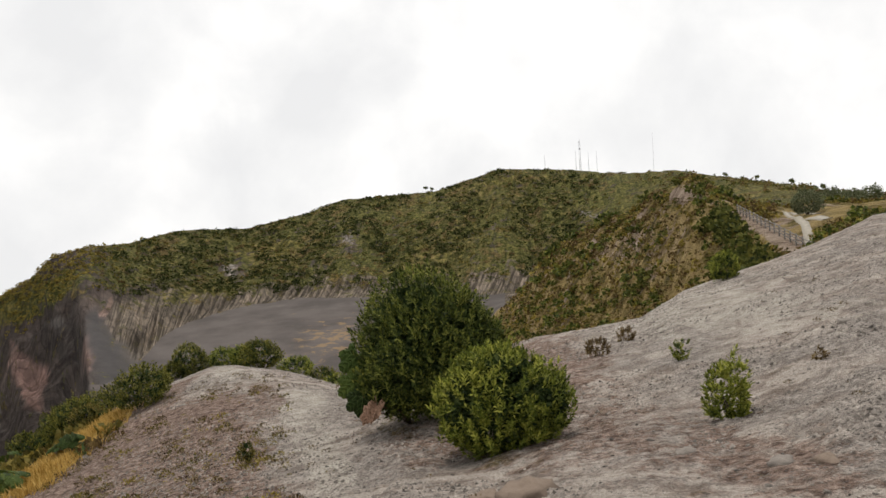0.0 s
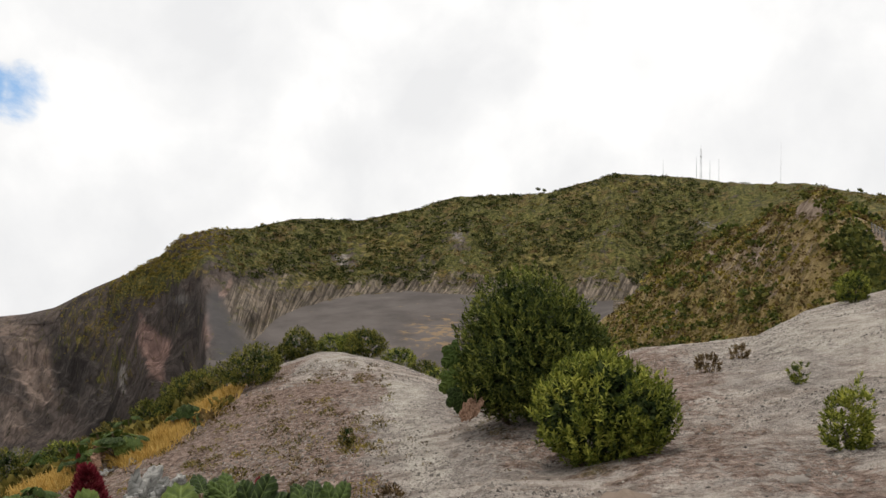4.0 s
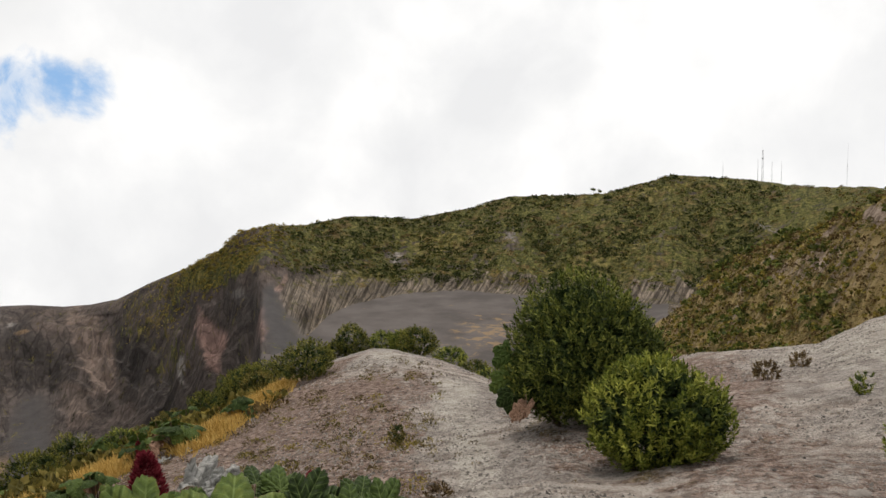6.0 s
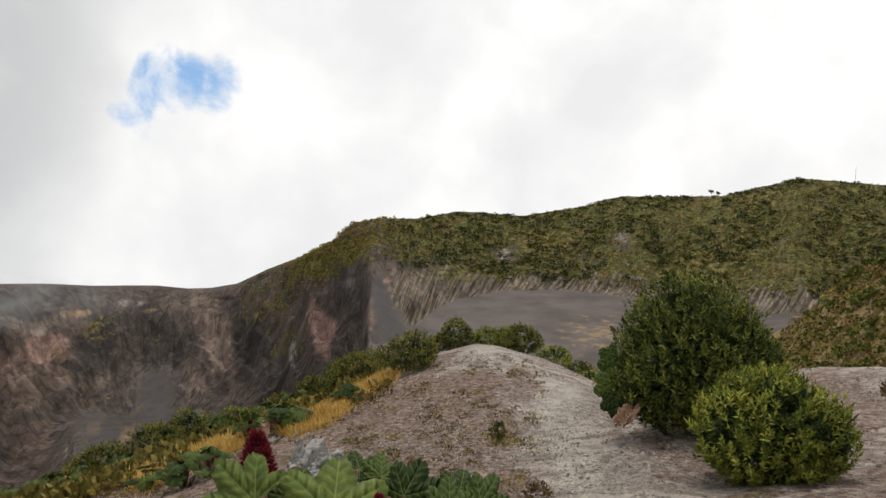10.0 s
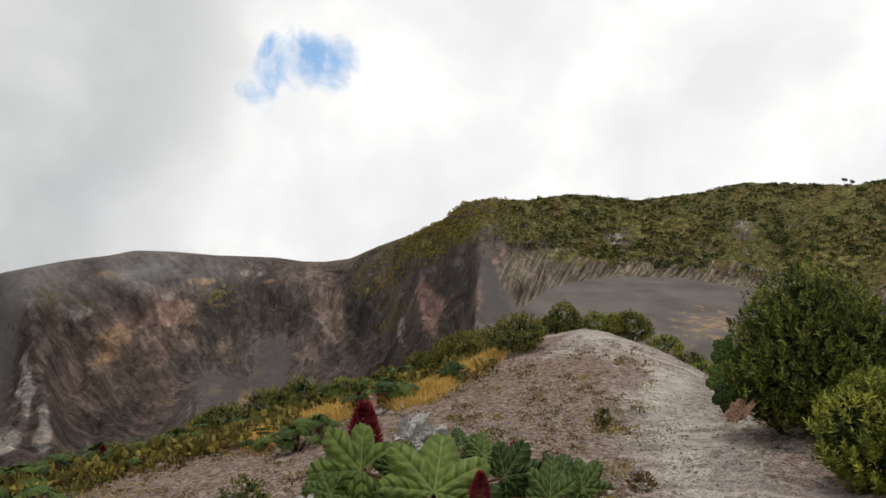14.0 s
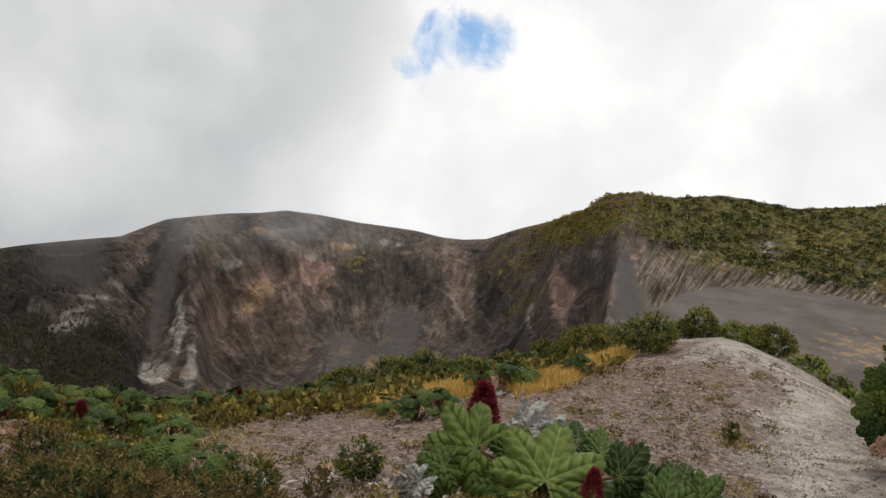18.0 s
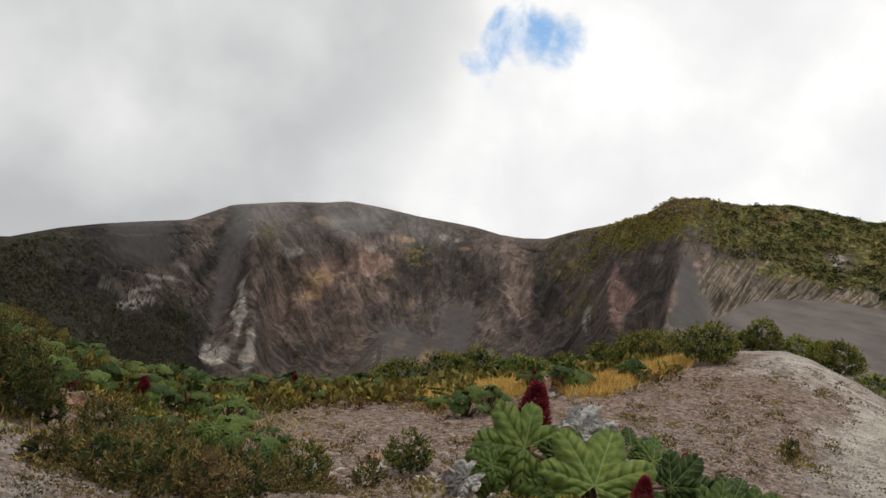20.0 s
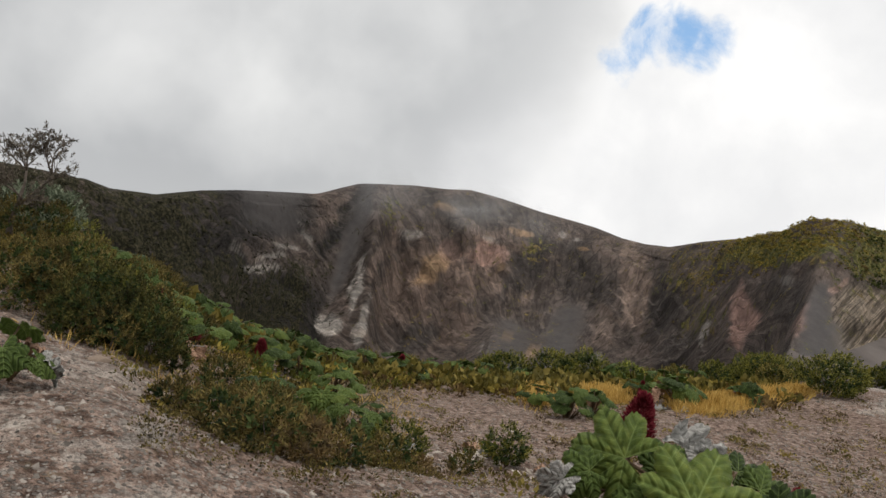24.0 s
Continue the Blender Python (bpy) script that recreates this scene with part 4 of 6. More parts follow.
def shoots(rng, tips, outs, per, leaf_l, leaf_w, shoot):
    """Leafy shoots: rosettes of upright leaves along each shoot."""
    n = len(tips)
    k = np.tile(np.arange(per), n)
    T, O = np.repeat(tips, per, 0), np.repeat(outs, per, 0)
    ang = k * 2.39996 + np.repeat(rng.rand(n) * 6.28, per)
    side = unit(np.cross(O, rng.randn(n * per, 3) * 0.05 + np.array([0.3, 0.2, 1.0])))
    up2 = np.cross(O, side)
    ring = side * np.cos(ang)[:, None] + up2 * np.sin(ang)[:, None]
    pos = k / per
    D = unit(ring * (0.80 - 0.45 * pos)[:, None] + O * (0.60 + 0.80 * pos)[:, None] + rng.randn(n * per, 3) * 0.10)
    P = T + O * (shoot * (pos - 0.6))[:, None] + rng.randn(n * per, 3) * leaf_l * 0.05
    L = leaf_l * (0.75 + 0.5 * rng.rand(n * per))
    U = unit(O + rng.randn(n * per, 3) * 0.25)
    return leaf_mesh(P, D, U, L, leaf_w * (0.8 + 0.4 * rng.rand(n * per)))


def tube(points, radii, sides=7):
    """Tapered tube along points."""
    pts = [Vector(p) for p in points]
    V, F = [], []
    for i, p in enumerate(pts):
        d = (pts[min(i + 1, len(pts) - 1)] - pts[max(i - 1, 0)]).normalized()
        s = d.orthogonal().normalized()
        t = d.cross(s)
        for j in range(sides):
            a = 2 * math.pi * j / sides
            V.append(p + (s * math.cos(a) + t * math.sin(a)) * radii[i])
    for i in range(len(pts) - 1):
        for j in range(sides):
            a, b = i * sides + j, i * sides + (j + 1) % sides
            F.append((a, b, b + sides, a + sides))
    F.append(tuple(range(sides))[::-1])
    F.append(tuple((len(pts) - 1) * sides + j for j in range(sides)))
    return V, F


def join(parts):
    V, F, o = [], [], 0
    for v, f in parts:
        V += [tuple(q) for q in v]
        F += [tuple(int(i) + o for i in q) for q in f]
        o += len(v)
    return V, F


def bush(where, width, height, seed, leaf, material, label, group="", per=11, density=1.0, lobes=5, inner=None, category="bush", name="bush", stems=5, spire=0.0, even=1.0, fill=0.30):
    """A rounded shrub: stems, leafy crown of shoots, inner foliage with crown shade in its default colour."""
    rng = np.random.RandomState(seed)
    top = new(name)
    top.location = where
    tagged(top, label, category, group)
    rx, rz = width / 2, height * 0.56
    cz = height - rz
    bumps = unit(rng.randn(lobes * 2, 3) + [0, 0, 0.3])
    amp = (0.10 + 0.14 * rng.rand(lobes * 2)) * (1 + spire) * even

    def surface(n, shrink):
        d = unit(rng.randn(n, 3))
        keep = d[:, 2] > -0.72
        d = d[keep]
        q = 0.90 + (amp[None, :] * np.exp(-((1 - d @ bumps.T) / 0.14))).sum(1) + 0.075 * rng.randn(len(d))
        low = np.where(d[:, 2] < 0, 1 - 0.30 * d[:, 2] ** 2, 1)
        return d * (q * shrink * low)[:, None] * [rx, rx, rz] + [0, 0, cz], d
    area = 4 * math.pi * rx * rz
    n1 = max(12, int(area / (leaf * leaf * 1.25) * density))
    tips, d = surface(n1, 1.0)
    outs = unit(d * [0.7, 0.7, 0.4] + [0, 0, 0.95] + rng.randn(len(d), 3) * 0.16)
    V, F = shoots(rng, tips, outs, per, leaf, leaf * 0.36, leaf * 1.6)
    child("crown", make_mesh("crown", V, F, material), top)
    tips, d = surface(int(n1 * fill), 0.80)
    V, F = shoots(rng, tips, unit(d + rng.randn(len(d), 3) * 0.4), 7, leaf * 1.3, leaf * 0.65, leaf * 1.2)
    # the default inner leaves carry the crown's shade in their colour
    child("inner_foliage", make_mesh("inner_foliage", V, F, inner or LEAF_SHADED), top, "inner leaves, in most shrubs coloured dark as crown shade")
    for i in range(stems):
        a = i * 1.26 + rng.rand()
        e = Vector((math.cos(a) * rx * 0.55, math.sin(a) * rx * 0.55, cz + rz * 0.25))
        pts = [Vector((math.cos(a) * 0.03, math.sin(a) * 0.03, -0.12)), e * 0.35 + Vector((rng.randn() * 0.03, rng.randn() * 0.03, 0)), e * 0.7, e]
        V, F = tube(pts, [0.022 * height, 0.017 * height, 0.011 * height, 0.004 * height])
        child("stem", make_mesh("stem", V, F, BARK, True), top)
    return top


def umbrella_blade(L, nt, nr, seed, lobes=7, crumple=0.0, droop=1.0, folded=0.0):
    """A broad palmate blade: sunken main veins, herringbone pleats between them, toothed lobes; stalk at the origin, tip towards +x."""
    rng = np.random.RandomState(seed)
    th = np.linspace(-2.72, 2.72, nt)
    step_ = 2 * 2.62 / (lobes - 1) if lobes > 1 else 1.0
    q = th / step_
    off = q - np.round(np.clip(q, -(lobes - 1) / 2, (lobes - 1) / 2))
    lobe = np.cos(np.clip(np.abs(off), 0, 0.5) * math.pi) ** 0.8
    tooth = 1 + 0.045 * np.abs(np.sin(off * 18.8)) + 0.02 * rng.randn(nt)
    out = L * (0.40 + 0.20 * np.cos(th * 0.5) ** 2) * (0.74 + 0.28 * lobe) * tooth
    rho = np.linspace(0, 1, nr + 1)[1:]
    T, Q = np.meshgrid(th, rho, indexing="ij")
    O = np.repeat((off * step_)[:, None], nr, 1)
    r = Q * out[:, None]
    x, y = r * np.cos(T) + 0.06 * L * Q, r * np.sin(T) * 1.08
    along, perp = r / L * np.cos(O), np.abs(r / L * np.sin(O))
    phase = (along - perp * 0.8) * 50.27
    wave = 0.5 + 0.5 * np.sin(phase)
    room = np.clip(perp / 0.03, 0, 1)
    gutter = np.exp(-(perp / 0.035) ** 2)
    z = L * (0.10 * Q ** 1.2 - 0.26 * droop * Q ** 2.6 * (0.65 + 0.35 * np.cos(T)))
    z += L * (0.012 * np.sqrt(wave) * room - 0.028 * gutter * np.clip(Q * 2, 0, 1)) - L * 0.10 * Q ** 2 * (np.abs(O) / step_ * 2) ** 2
    z += L * (0.05 + crumple) * Q * fbm(x / L * 4 + seed, y / L * 4, 3)
    z += folded * np.abs(y)
    y = y * (1 - 0.45 * min(folded, 1.0))
    V = np.concatenate([[[0, 0, 0]], np.stack([x, y, z], 2).reshape(-1, 3)])
    F = []
    for i in range(nt - 1):
        a, b = 1 + i * nr, 1 + (i + 1) * nr
        F.append((0, a, b))
        for j in range(nr - 1):
            F.append((a + j, a + j + 1, b + j + 1, b + j))
    grid = np.concatenate([[[0.0, 0.0, 0.0]], np.stack([along, perp, Q], 2).reshape(-1, 3)])
    return V, F, grid


def blade_mesh(L, nt, nr, seed, material=None, crumple=0.0, lobes=7, droop=1.0, folded=0.0):
    V, F, grid = umbrella_blade(L, nt, nr, seed, lobes, crumple, droop, folded)
    me = make_mesh("leaf", V, F, material or GUNNERA, True)
    a = me.attributes.new("vein", "FLOAT_VECTOR", "POINT")
    a.data.foreach_set("vector", grid.astype(np.float32).ravel())
    return me


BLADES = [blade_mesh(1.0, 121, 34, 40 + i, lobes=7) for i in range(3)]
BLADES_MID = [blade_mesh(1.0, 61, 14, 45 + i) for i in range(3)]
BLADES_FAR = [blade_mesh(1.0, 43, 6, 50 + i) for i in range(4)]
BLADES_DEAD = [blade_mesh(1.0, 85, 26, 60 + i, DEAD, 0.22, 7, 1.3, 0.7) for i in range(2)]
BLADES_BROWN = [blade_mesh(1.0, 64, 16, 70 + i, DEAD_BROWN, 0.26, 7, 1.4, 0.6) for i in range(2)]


def spike_mesh(h, seed, n=2600):
    """Dense conical flower spike of small knobs."""
    rng = np.random.RandomState(seed)
    t = rng.rand(n) ** 0.8
    a = rng.rand(n) * 6.283
    rad = h * 0.34 * (1 - t) ** 0.60 * (0.6 + 0.4 * rng.rand(n)) * np.clip(t / 0.12, 0.3, 1)
    P = np.stack([np.cos(a) * rad, np.sin(a) * rad, t * h * 0.95], 1)
    D = unit(np.stack([np.cos(a), np.sin(a), 0.9 + 0 * a], 1) + rng.randn(n, 3) * 0.2)
    return make_mesh("flower_spike", *leaf_mesh(P, D, unit(rng.randn(n, 3)), h * (0.07 + 0.06 * rng.rand(n)), h * 0.022 * np.ones(n), 0.5, 0.1), SPIKE)


SPIKES = [spike_mesh(1.0, 5), spike_mesh(1.0, 6)]


def leaf_pose(base, tip, normal, size):
    """Pose that lays a blade from base towards tip, face along normal."""
    x = (tip - base).normalized()
    z = (normal - x * normal.dot(x)).normalized()
    y = z.cross(x)
    m = Matrix((x, y, z)).transposed().to_4x4()
    return Matrix.Translation(base) @ m @ Matrix.Diagonal((size, size, size, 1))


def gunnera(where, spread, count, seed, blades, label, spikes=0, dead=0, group="umbrella plants", explicit=()):
    """A clump of big stalked leaves round a stout base, with flower spikes and withered leaves."""
    rng = random.Random(seed)
    top = new("umbrella_plant")
    top.location = where
    tagged(top, label, "umbrella plant", group)

    def leaf(b, t, n, size, mesh, lab=""):
        ob = child("leaf", mesh, top, lab)
        ob.matrix_local = leaf_pose(b, t, n, size)
        V, F = tube([Vector((b.x * 0.12, b.y * 0.12, -0.1)), Vector((b.x * 0.5, b.y * 0.5, b.z * 0.62)), b + Vector((0, 0, -0.01))], [0.03 * size + 0.008, 0.024 * size + 0.006, 0.013 * size + 0.004], 6)
        child("petiole", make_mesh("petiole", V, F, PETIOLE, True), top)
    for b, t, n, size, mesh, lab in explicit:
        leaf(b - top.location, t - top.location, n, size, mesh, lab)
    for i in range(int(count * 1.5)):
        a = i * 2.39996 + rng.random() * 0.7
        q = 0.2 + 0.9 * rng.random()
        size = spread * rng.uniform(0.26, 0.46)
        b = Vector((math.cos(a), math.sin(a), 0)) * spread * 0.42 * q + Vector((0, 0, spread * (0.50 - 0.30 * q + 0.22 * rng.random())))
        out = Vector((math.cos(a), math.sin(a), rng.uniform(-0.9, 0.25)))
        tilt = rng.uniform(0.2, 1.3)
        leaf(b, b + out, Vector((math.cos(a) * tilt, math.sin(a) * tilt, 1)), size, rng.choice(blades))
    for i in range(dead):
        a = rng.random() * 6.28
        b = Vector((math.cos(a), math.sin(a), 0)) * spread * 0.4 + Vector((0, 0, spread * 0.16))
        leaf(b, b + Vector((math.cos(a), math.sin(a), -0.8)), Vector((math.cos(a), math.sin(a), 0.6)), spread * 0.4, rng.choice(BLADES_DEAD + BLADES_BROWN), "withered drooping leaf")
    for i in range(spikes):
        a = rng.random() * 6.28
        ob = child("flower_spike", SPIKES[i % 2], top, "dark red flower spike")
        h = spread * rng.uniform(0.30, 0.42)
        ob.matrix_local = pose(math.cos(a) * spread * 0.12, math.sin(a) * spread * 0.12, spread * 0.22, rng.uniform(-9, 9), rng.uniform(-9, 9), 0) @ Matrix.Diagonal((h, h, h, 1))
    return top


def polar(az, el, r):
    """World place at plan distance r along the level, seen az to the left and el up."""
    return Vector(settle(az, r, r * math.tan(radians(el))))


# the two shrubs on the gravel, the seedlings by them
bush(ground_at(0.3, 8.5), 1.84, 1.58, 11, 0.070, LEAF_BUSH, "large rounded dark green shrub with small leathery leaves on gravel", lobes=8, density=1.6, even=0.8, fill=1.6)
bush(ground_at(-5.3, 6.6), 1.20, 0.99, 12, 0.062, LEAF_LIGHT, "rounded yellow-green leafy shrub on pale gravel", lobes=8, inner=LEAF_SHADED, density=1.5, even=0.8, fill=1.5)
bush(ground_at(-24.3, 6.2), 0.36, 0.48, 13, 0.052, LEAF_LIGHT, "small upright young green shrub on gravel", density=0.95, lobes=4, inner=LEAF_LIGHT, spire=1.6)
bush(ground_at(-20.6, 9.4), 0.20, 0.28, 14, 0.042, LEAF_LIGHT, "green seedling shrub on bare gravel", density=0.5, stems=3, spire=1.0)
bush(ground_at(-24.3, 18.2), 0.66, 0.70, 15, 0.075, LEAF_LIGHT, "green shrub at the edge of the gravel crest", lobes=4, spire=0.5)
bush(ground_at(-13.7, 11.2), 0.42, 0.28, 16, 0.05, LEAF_RUST, "low rusty brown dry shrub on gravel", density=0.5, inner=DRY)
bush(ground_at(-16.2, 12.8), 0.32, 0.25, 17, 0.05, LEAF_RUST, "low rusty brown dry shrub on gravel", density=0.5, inner=DRY)
bush(ground_at(-31.2, 7.6), 0.13, 0.11, 18, 0.04, LEAF_RUST, "tiny brown dry shrub on gravel", density=0.5, inner=DRY, stems=3)
bush(ground_at(18.2, 8.6), 0.18, 0.26, 19, 0.045, LEAF_OLIVE, "small olive tuft beside the path", density=0.6, stems=3)
# brow of the knoll
for i, (az, rel, w, h, kind) in enumerate([
        (22.0, 1.00, 1.15, 0.92, 0), (23.4, 1.02, 0.8, 0.7, 0), (19.2, 1.02, 1.0, 0.6, 1), (17.6, 1.02, 0.9, 0.75, 1), (16.2, 0.97, 1.2, 0.95, 0),
        (13.2, 0.97, 1.05, 0.5, 1), (11.0, 1.0, 0.9, 0.4, 0), (9.3, 1.0, 0.7, 0.4, 1), (25.2, 1.02, 0.9, 0.7, 0), (26.4, 0.79, 1.25, 0.90, 0),
        (31.2, 0.92, 1.3, 0.95, 0), (29.6, 0.96, 1.1, 0.8, 0), (33.2, 0.93, 0.8, 0.65, 0), (32.6, 1.0, 1.0, 0.9, 0), (34.9, 0.92, 0.9, 0.7, 0), (30.4, 0.88, 0.9, 0.62, 2),
        (35.6, 0.97, 0.8, 0.4, 2), (38.0, 0.95, 0.9, 0.5, 2), (40.5, 0.96, 0.8, 0.4, 2), (42.0, 0.88, 0.7, 0.5, 1), (44.2, 0.96, 0.8, 0.4, 2),
        (45.8, 0.97, 1.2, 0.9, 0), (47.5, 0.93, 0.8, 0.45, 2), (48.8, 0.92, 1.1, 0.8, 0), (53.2, 0.95, 1.3, 0.8, 0), (54.8, 0.97, 0.9, 0.6, 0), (57.0, 0.95, 0.8, 0.45, 2),
        (62, 0.97, 0.8, 0.45, 2), (66.5, 0.95, 0.7, 0.4, 2), (74.5, 0.96, 0.8, 0.45, 2)]):
    rc = float(at(CREST_R, az))
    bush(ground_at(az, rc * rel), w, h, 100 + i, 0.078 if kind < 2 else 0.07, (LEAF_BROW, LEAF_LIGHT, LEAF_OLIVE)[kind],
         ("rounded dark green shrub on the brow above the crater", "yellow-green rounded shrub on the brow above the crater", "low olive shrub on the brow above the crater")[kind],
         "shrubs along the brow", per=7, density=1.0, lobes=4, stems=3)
# scrub on the bank at the end of the pan
for i, (az, r, w, h, kind) in enumerate([
        (93.5, 7.4, 1.0, 0.75, 2), (86.9, 6.4, 0.75, 0.6, 0), (89.0, 6.5, 0.7, 0.55, 0), (91.2, 6.7, 0.9, 0.7, 0), (84.8, 6.6, 0.4, 0.34, 0), (90.2, 6.1, 0.45, 0.34, 2), (92.4, 6.3, 0.6, 0.5, 0), (87.2, 7.2, 0.75, 0.62, 2), (95.3, 6.9, 0.7, 0.5, 2), (88.6, 9.6, 0.9, 0.55, 2),
        (91.0, 7.2, 0.75, 0.62, 0), (85.6, 10.6, 0.8, 0.5, 2), (84.8, 8.6, 0.6, 0.45, 1), (96.5, 7.6, 0.9, 0.6, 2), (89.6, 8.4, 0.8, 0.5, 1), (82.4, 9.2, 0.6, 0.45, 2),
        (93.0, 9.3, 1.0, 0.6, 1), (96.5, 9.5, 1.0, 0.7, 2), (86.6, 12.0, 0.7, 0.5, 2), (80.0, 7.2, 0.55, 0.4, 2), (77.5, 6.3, 0.5, 0.40, 2), (75.0, 5.4, 0.62, 0.42, 2), (72.2, 5.0, 0.5, 0.36, 2),
        (51.6, 6.4, 0.46, 0.40, 1), (62.2, 6.1, 0.62, 0.36, 1), (77.6, 4.9, 0.35, 0.3, 3), (83.2, 5.3, 0.22, 0.2, 3), (82.6, 4.6, 0.2, 0.16, 3), (60.0, 5.2, 0.3, 0.2, 3), (55.5, 5.8, 0.3, 0.22, 2),
        (70.0, 4.4, 0.4, 0.26, 3), (74.0, 4.1, 0.4, 0.28, 2), (66.0, 4.6, 0.3, 0.2, 3), (81.0, 6.2, 0.3, 0.28, 0), (24.8, 5.6, 0.34, 0.2, 2), (14.2, 5.6, 0.22, 0.14, 3), (79.5, 4.0, 0.42, 0.3, 2), (76.0, 3.7, 0.5, 0.3, 2), (72.0, 3.7, 0.36, 0.24, 3), (68.0, 3.9, 0.4, 0.26, 2), (84.5, 4.3, 0.3, 0.24, 2), (63.0, 4.3, 0.36, 0.24, 2)]):
    bush(ground_at(az, r), w, h, 200 + i, 0.042, (LEAF_BROW if az > 84 and r > 7 else HEATH_DARK, LEAF_BROW, HEATH, LEAF_RUST)[kind],
         ("dark green shrub on the ashy bank", "green shrub on the ashy bank", "olive brown heath shrub on the ashy bank", "small rusty dry shrub on the ashy bank")[kind],
         "heath shrubs on the bank", per=8, density=0.62, lobes=4, stems=3, inner=DRY if kind == 3 else LEAF_SHADED)
bush(ground_at(95.6, 11.4), 1.25, 0.85, 31, 0.08, LEAF_GREY, "silvery grey-green leafy shrub on the bank", lobes=6)

# great umbrella plant in the foreground
up, B9 = Vector((0, 0, 1)), BLADES
away = Vector((-math.sin(radians(32.6)), math.cos(radians(32.6)), 0))
lat = Vector((away.y, -away.x, 0))
root = ground_at(33.5, 5.6)


def near_leaf(az, el, r, dx, dd, dz, size, mesh, face=0.75, lab=""):
    b = polar(az, el, r)
    d = lat * dx + away * dd + up * dz
    return (b, b + d, up * (1.1 - face) + away * -face, size, mesh, lab)


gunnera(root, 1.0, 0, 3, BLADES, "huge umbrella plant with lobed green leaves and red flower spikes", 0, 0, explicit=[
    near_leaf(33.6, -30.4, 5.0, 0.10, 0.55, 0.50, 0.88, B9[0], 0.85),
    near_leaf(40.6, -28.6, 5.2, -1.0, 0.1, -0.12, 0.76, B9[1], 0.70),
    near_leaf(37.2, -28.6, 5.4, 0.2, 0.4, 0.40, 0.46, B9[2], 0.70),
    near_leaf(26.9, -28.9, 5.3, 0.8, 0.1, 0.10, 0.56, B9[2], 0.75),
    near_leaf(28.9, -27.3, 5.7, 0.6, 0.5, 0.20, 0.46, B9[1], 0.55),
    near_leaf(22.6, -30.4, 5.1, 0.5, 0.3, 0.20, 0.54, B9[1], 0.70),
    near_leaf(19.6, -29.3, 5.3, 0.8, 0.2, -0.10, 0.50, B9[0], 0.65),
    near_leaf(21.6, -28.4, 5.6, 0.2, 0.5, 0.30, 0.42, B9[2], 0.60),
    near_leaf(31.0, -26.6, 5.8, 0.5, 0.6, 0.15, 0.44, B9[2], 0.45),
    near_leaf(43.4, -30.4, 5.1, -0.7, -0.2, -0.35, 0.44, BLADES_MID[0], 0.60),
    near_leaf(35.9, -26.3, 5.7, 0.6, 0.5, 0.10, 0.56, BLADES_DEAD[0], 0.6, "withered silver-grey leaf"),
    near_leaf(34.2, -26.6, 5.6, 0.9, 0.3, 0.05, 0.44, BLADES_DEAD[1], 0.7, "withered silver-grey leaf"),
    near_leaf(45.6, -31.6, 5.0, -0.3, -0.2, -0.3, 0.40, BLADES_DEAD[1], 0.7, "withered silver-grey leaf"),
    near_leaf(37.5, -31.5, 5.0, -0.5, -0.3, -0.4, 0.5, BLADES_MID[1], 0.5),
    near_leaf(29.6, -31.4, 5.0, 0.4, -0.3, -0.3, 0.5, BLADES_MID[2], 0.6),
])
for az, el, r, h in ((40.3, -27.7, 5.9, 0.58), (26.0, -29.4, 5.9, 0.42), (29.2, -31.2, 4.9, 0.28)):
    sp = new("flower_spike", SPIKES[0])
    sp.matrix_world = Matrix.Translation(polar(az, el, r)) @ Matrix.Diagonal((h, h, h, 1))
    sp.parent = bpy.data.objects["umbrella_plant"]
    sp.matrix_parent_inverse = Matrix.Translation(-root)
    tagged(sp, label="dark red flower spike")
    g0, p0 = ground_at(az, r), polar(az, el, r)
    V, F = tube([g0 - root - Vector((0, 0, 0.1)), (g0 + p0) / 2 - root, p0 - root], [0.03, 0.025, 0.02], 6)
    child("spike_stalk", make_mesh("spike_stalk", V, F, PETIOLE, True), bpy.data.objects["umbrella_plant"])
# dark clump under the large shrub, with a brown withered leaf
gunnera(ground_at(2.5, 8.3), 1.15, 0, 4, BLADES_FAR, "dark umbrella plant leaves and brown withered leaf beside a shrub", explicit=[
    (polar(7.6, -16.4, 8.3), polar(8.2, -20.4, 8.1), Vector((0.5, -1, 0.2)), 0.48, BLADES_MID[0], ""),
    (polar(7.8, -18.6, 8.2), polar(8.6, -23, 8.0), Vector((0.4, -1, 0.3)), 0.48, BLADES_MID[1], ""),
    (polar(7.5, -20.0, 8.1), polar(8.3, -24.4, 7.9), Vector((0.3, -1, 0.2)), 0.40, BLADES_MID[2], ""),
    (polar(6.3, -20.9, 7.9), polar(7.4, -22.6, 7.7), Vector((0, -1, 0.9)), 0.30, BLADES_BROWN[0], "pinkish brown withered leaf"),
    (polar(6.9, -21.4, 7.9), polar(8.2, -22.8, 7.7), Vector((0.2, -1, 1.2)), 0.26, BLADES_BROWN[1], "pinkish brown withered leaf")])
